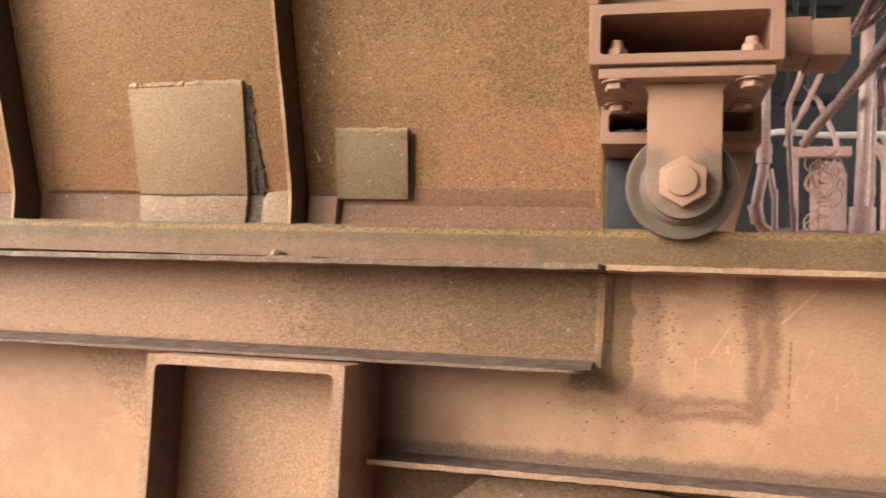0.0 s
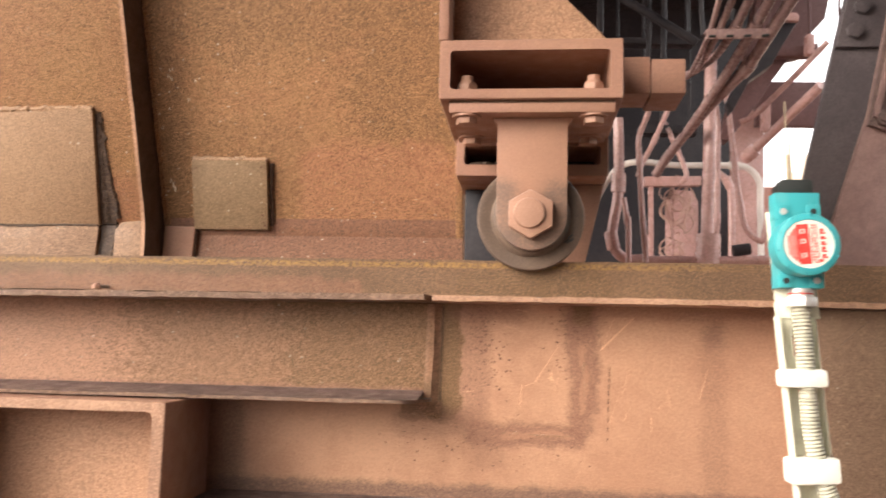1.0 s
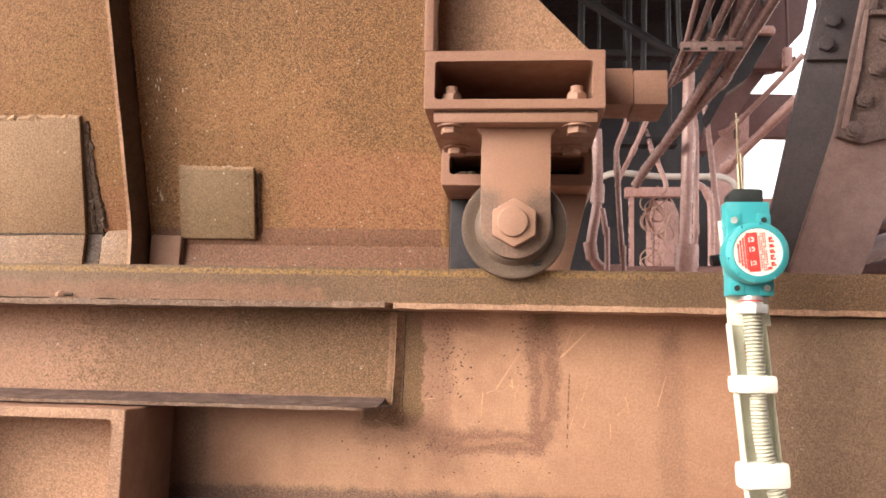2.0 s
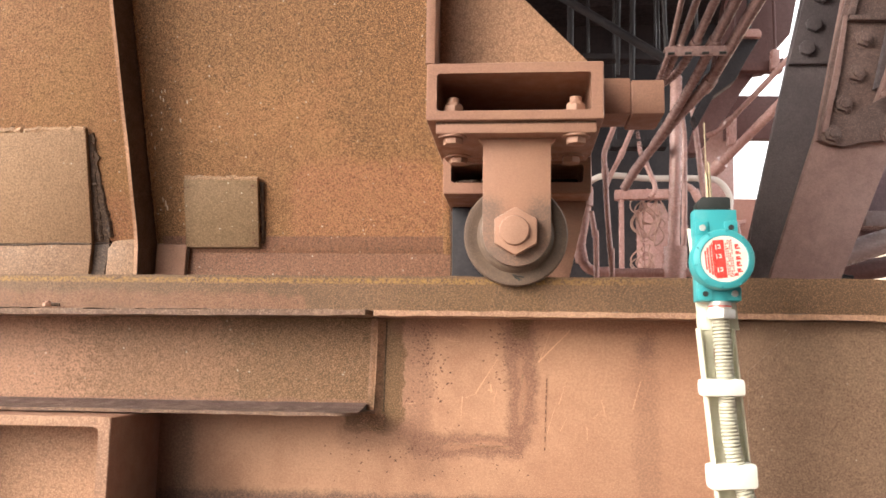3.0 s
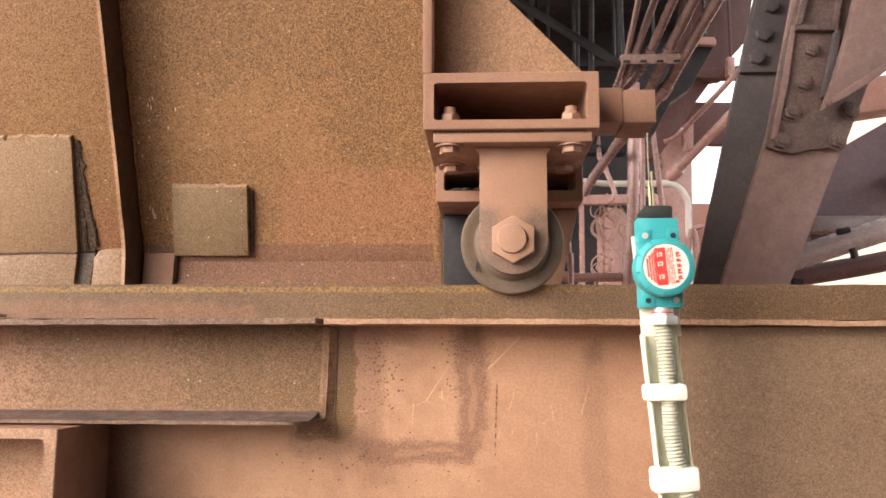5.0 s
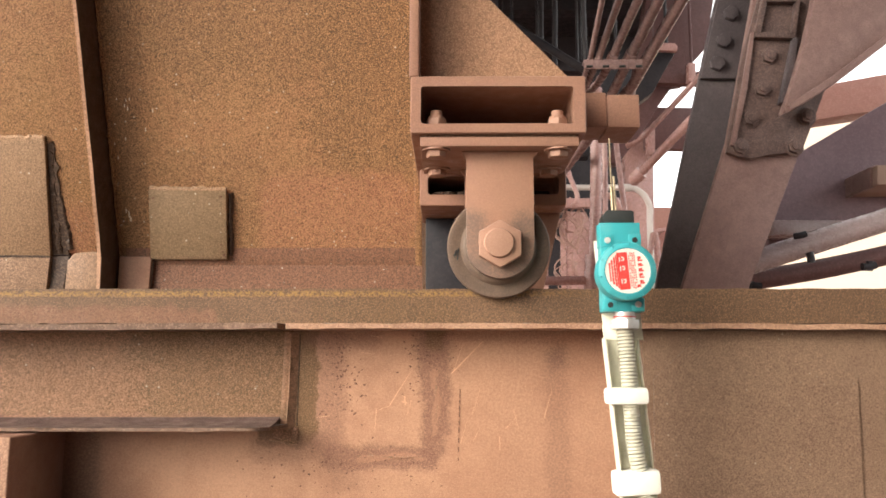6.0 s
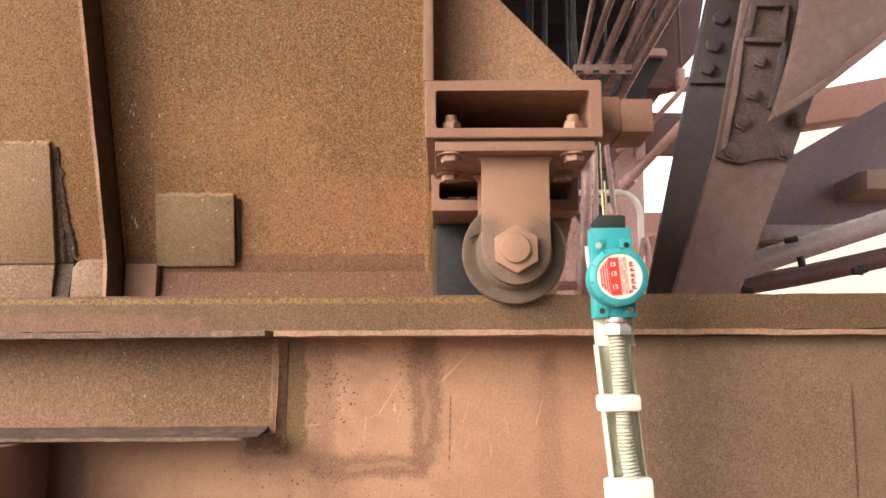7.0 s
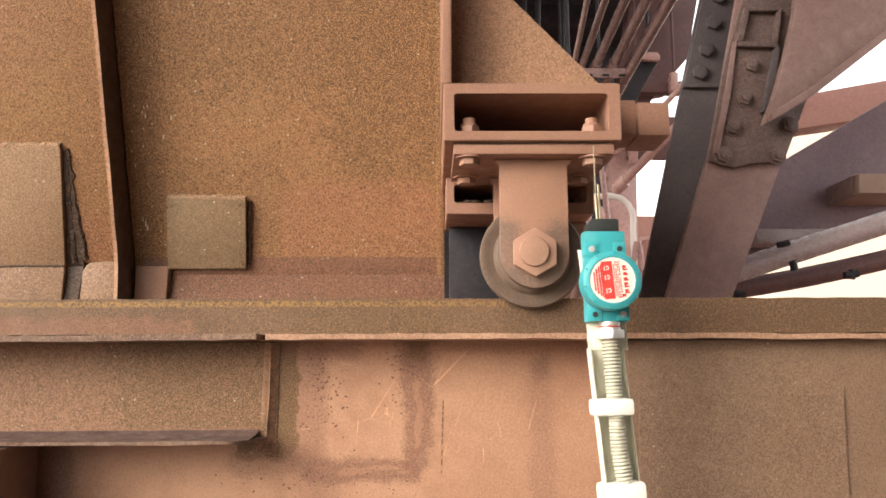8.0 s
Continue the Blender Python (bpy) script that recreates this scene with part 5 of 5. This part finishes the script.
prism(bm, [(1.198, 0.842), (1.212, 0.842), (1.190, 0.735), (1.160, 0.655), (1.150, 0.655), (1.172, 0.740)], 0.906, 0.9318)
part("gap_strip", bm, LEG_SHADE, leg, "dark strip standing for the shaded gap beside the diagonal", 0.003)
beam = thing("diagonal_beam", "grey dusty diagonal beam meeting the trestle leg", "beam")
bm = bmesh.new()
prism(bm, [(1.140, 0.612), (1.181, 0.638), (1.278, 0.700), (1.504, 0.872), (1.729, 1.044), (2.6, 1.70), (2.6, 2.35), (1.32, 1.42), (1.245, 0.93), (1.215, 0.82), (1.175, 0.70)], 0.872, 0.9110)
part("beam_plate", bm, LEG, beam, "", 0.003)
bm = bmesh.new()
prism(bm, [(1.150, 0.613), (1.187, 0.633), (1.283, 0.694), (1.508, 0.866), (2.6, 1.692), (2.6, 1.712), (1.500, 0.884), (1.272, 0.711), (1.176, 0.649), (1.146, 0.628)], 0.842, 0.8718)
part("beam_flange", bm, LEG, beam, "narrow flange along the diagonal's lower edge", 0.003)
bm = bmesh.new()
prism(bm, [(1.36, 1.02), (1.50, 1.05), (1.66, 0.985), (1.74, 1.055), (1.62, 1.16), (1.40, 1.14)], 0.855, 0.8715)
part("beam_patch", bm, STEEL_SHADE, beam, "grey patch plate", 0.003)


# slotted strut carrying the conduits
rack = thing("conduit_rack", "pink slotted strut carrying the roof conduits", "strut")
bm = bmesh.new()
box(bm, 0.705, 0.905, 1.43, 1.438, 0.944, 0.978)
part("rack_web", bm, PIPE_SHADE, rack, "", 0.003)
for k in range(4):
    bm = bmesh.new()
    x = 0.712 + 0.056 * k
    rod(bm, (x, 1.4285, 0.952), (x + 0.022, 1.4285, 0.953), 0.0045, 8)
    part("slot", bm, BLACK, rack, "dark slot")
bm = bmesh.new()
box(bm, 0.705, 0.905, 1.438, 1.47, 0.970, 0.978)
part("rack_flange", bm, PIPE_SHADE, rack, "", 0.002)

# coil of old cable
coil = thing("cable_coil", "tangled coil of old dusty cable hanging on a frame", "cable")
rng = random.Random(7)
for k in range(15):
    high = k < 9
    cx, cz = (0.885 if high else 0.845) + rng.gauss(0, 0.022), (0.67 if high else 0.44) + rng.gauss(0, 0.035)
    rx, rz, ph = rng.uniform(0.03, 0.075), rng.uniform(0.06, 0.15) if high else rng.uniform(0.02, 0.06), rng.uniform(0, 6)
    tilt = rng.uniform(-0.5, 0.5)
    pts = []
    for i in range(34):
        a = 2 * math.pi * i / 34 * 1.02 + ph
        u, v = rx * math.cos(a) + 0.014 * math.sin(3 * a + ph), rz * math.sin(a) + 0.016 * math.cos(2 * a + ph)
        pts.append(Vector((cx + u * math.cos(tilt) - v * math.sin(tilt), 2.98 + 0.03 * math.sin(2 * a + ph) + 0.003 * k, cz + u * math.sin(tilt) + v * math.cos(tilt))))
    bm = bmesh.new()
    tube(bm, pts, 0.0036, 6)
    part("cable_loop", bm, CABLE, coil)


# ---- what moves ----
def motions():
    travel = [
        (0, -0.2515),
        (0.5, -0.2335),
        (1, -0.2132),
        (1.2, -0.2056),
        (2.3, -0.1672),
        (2.5, -0.1590),
        (3, -0.1420),
        (3.5, -0.1243),
        (4, -0.1055),
        (4.5, -0.0887),
        (4.7, -0.0817),
        (5.8, -0.0445),
        (6, -0.0371),
        (6.5, -0.0168),
        (7, -0.0000),
        (7.5, 0.0185),
        (8, 0.0364),
    ]
    walk(chute, [(t, pose(s, 0, 0)) for t, s in travel])
    walk(roller, [(t, pose(*AXLE, 0, math.degrees((s + 0.1243) / 0.0716), 0)) for t, s in travel])


motions()
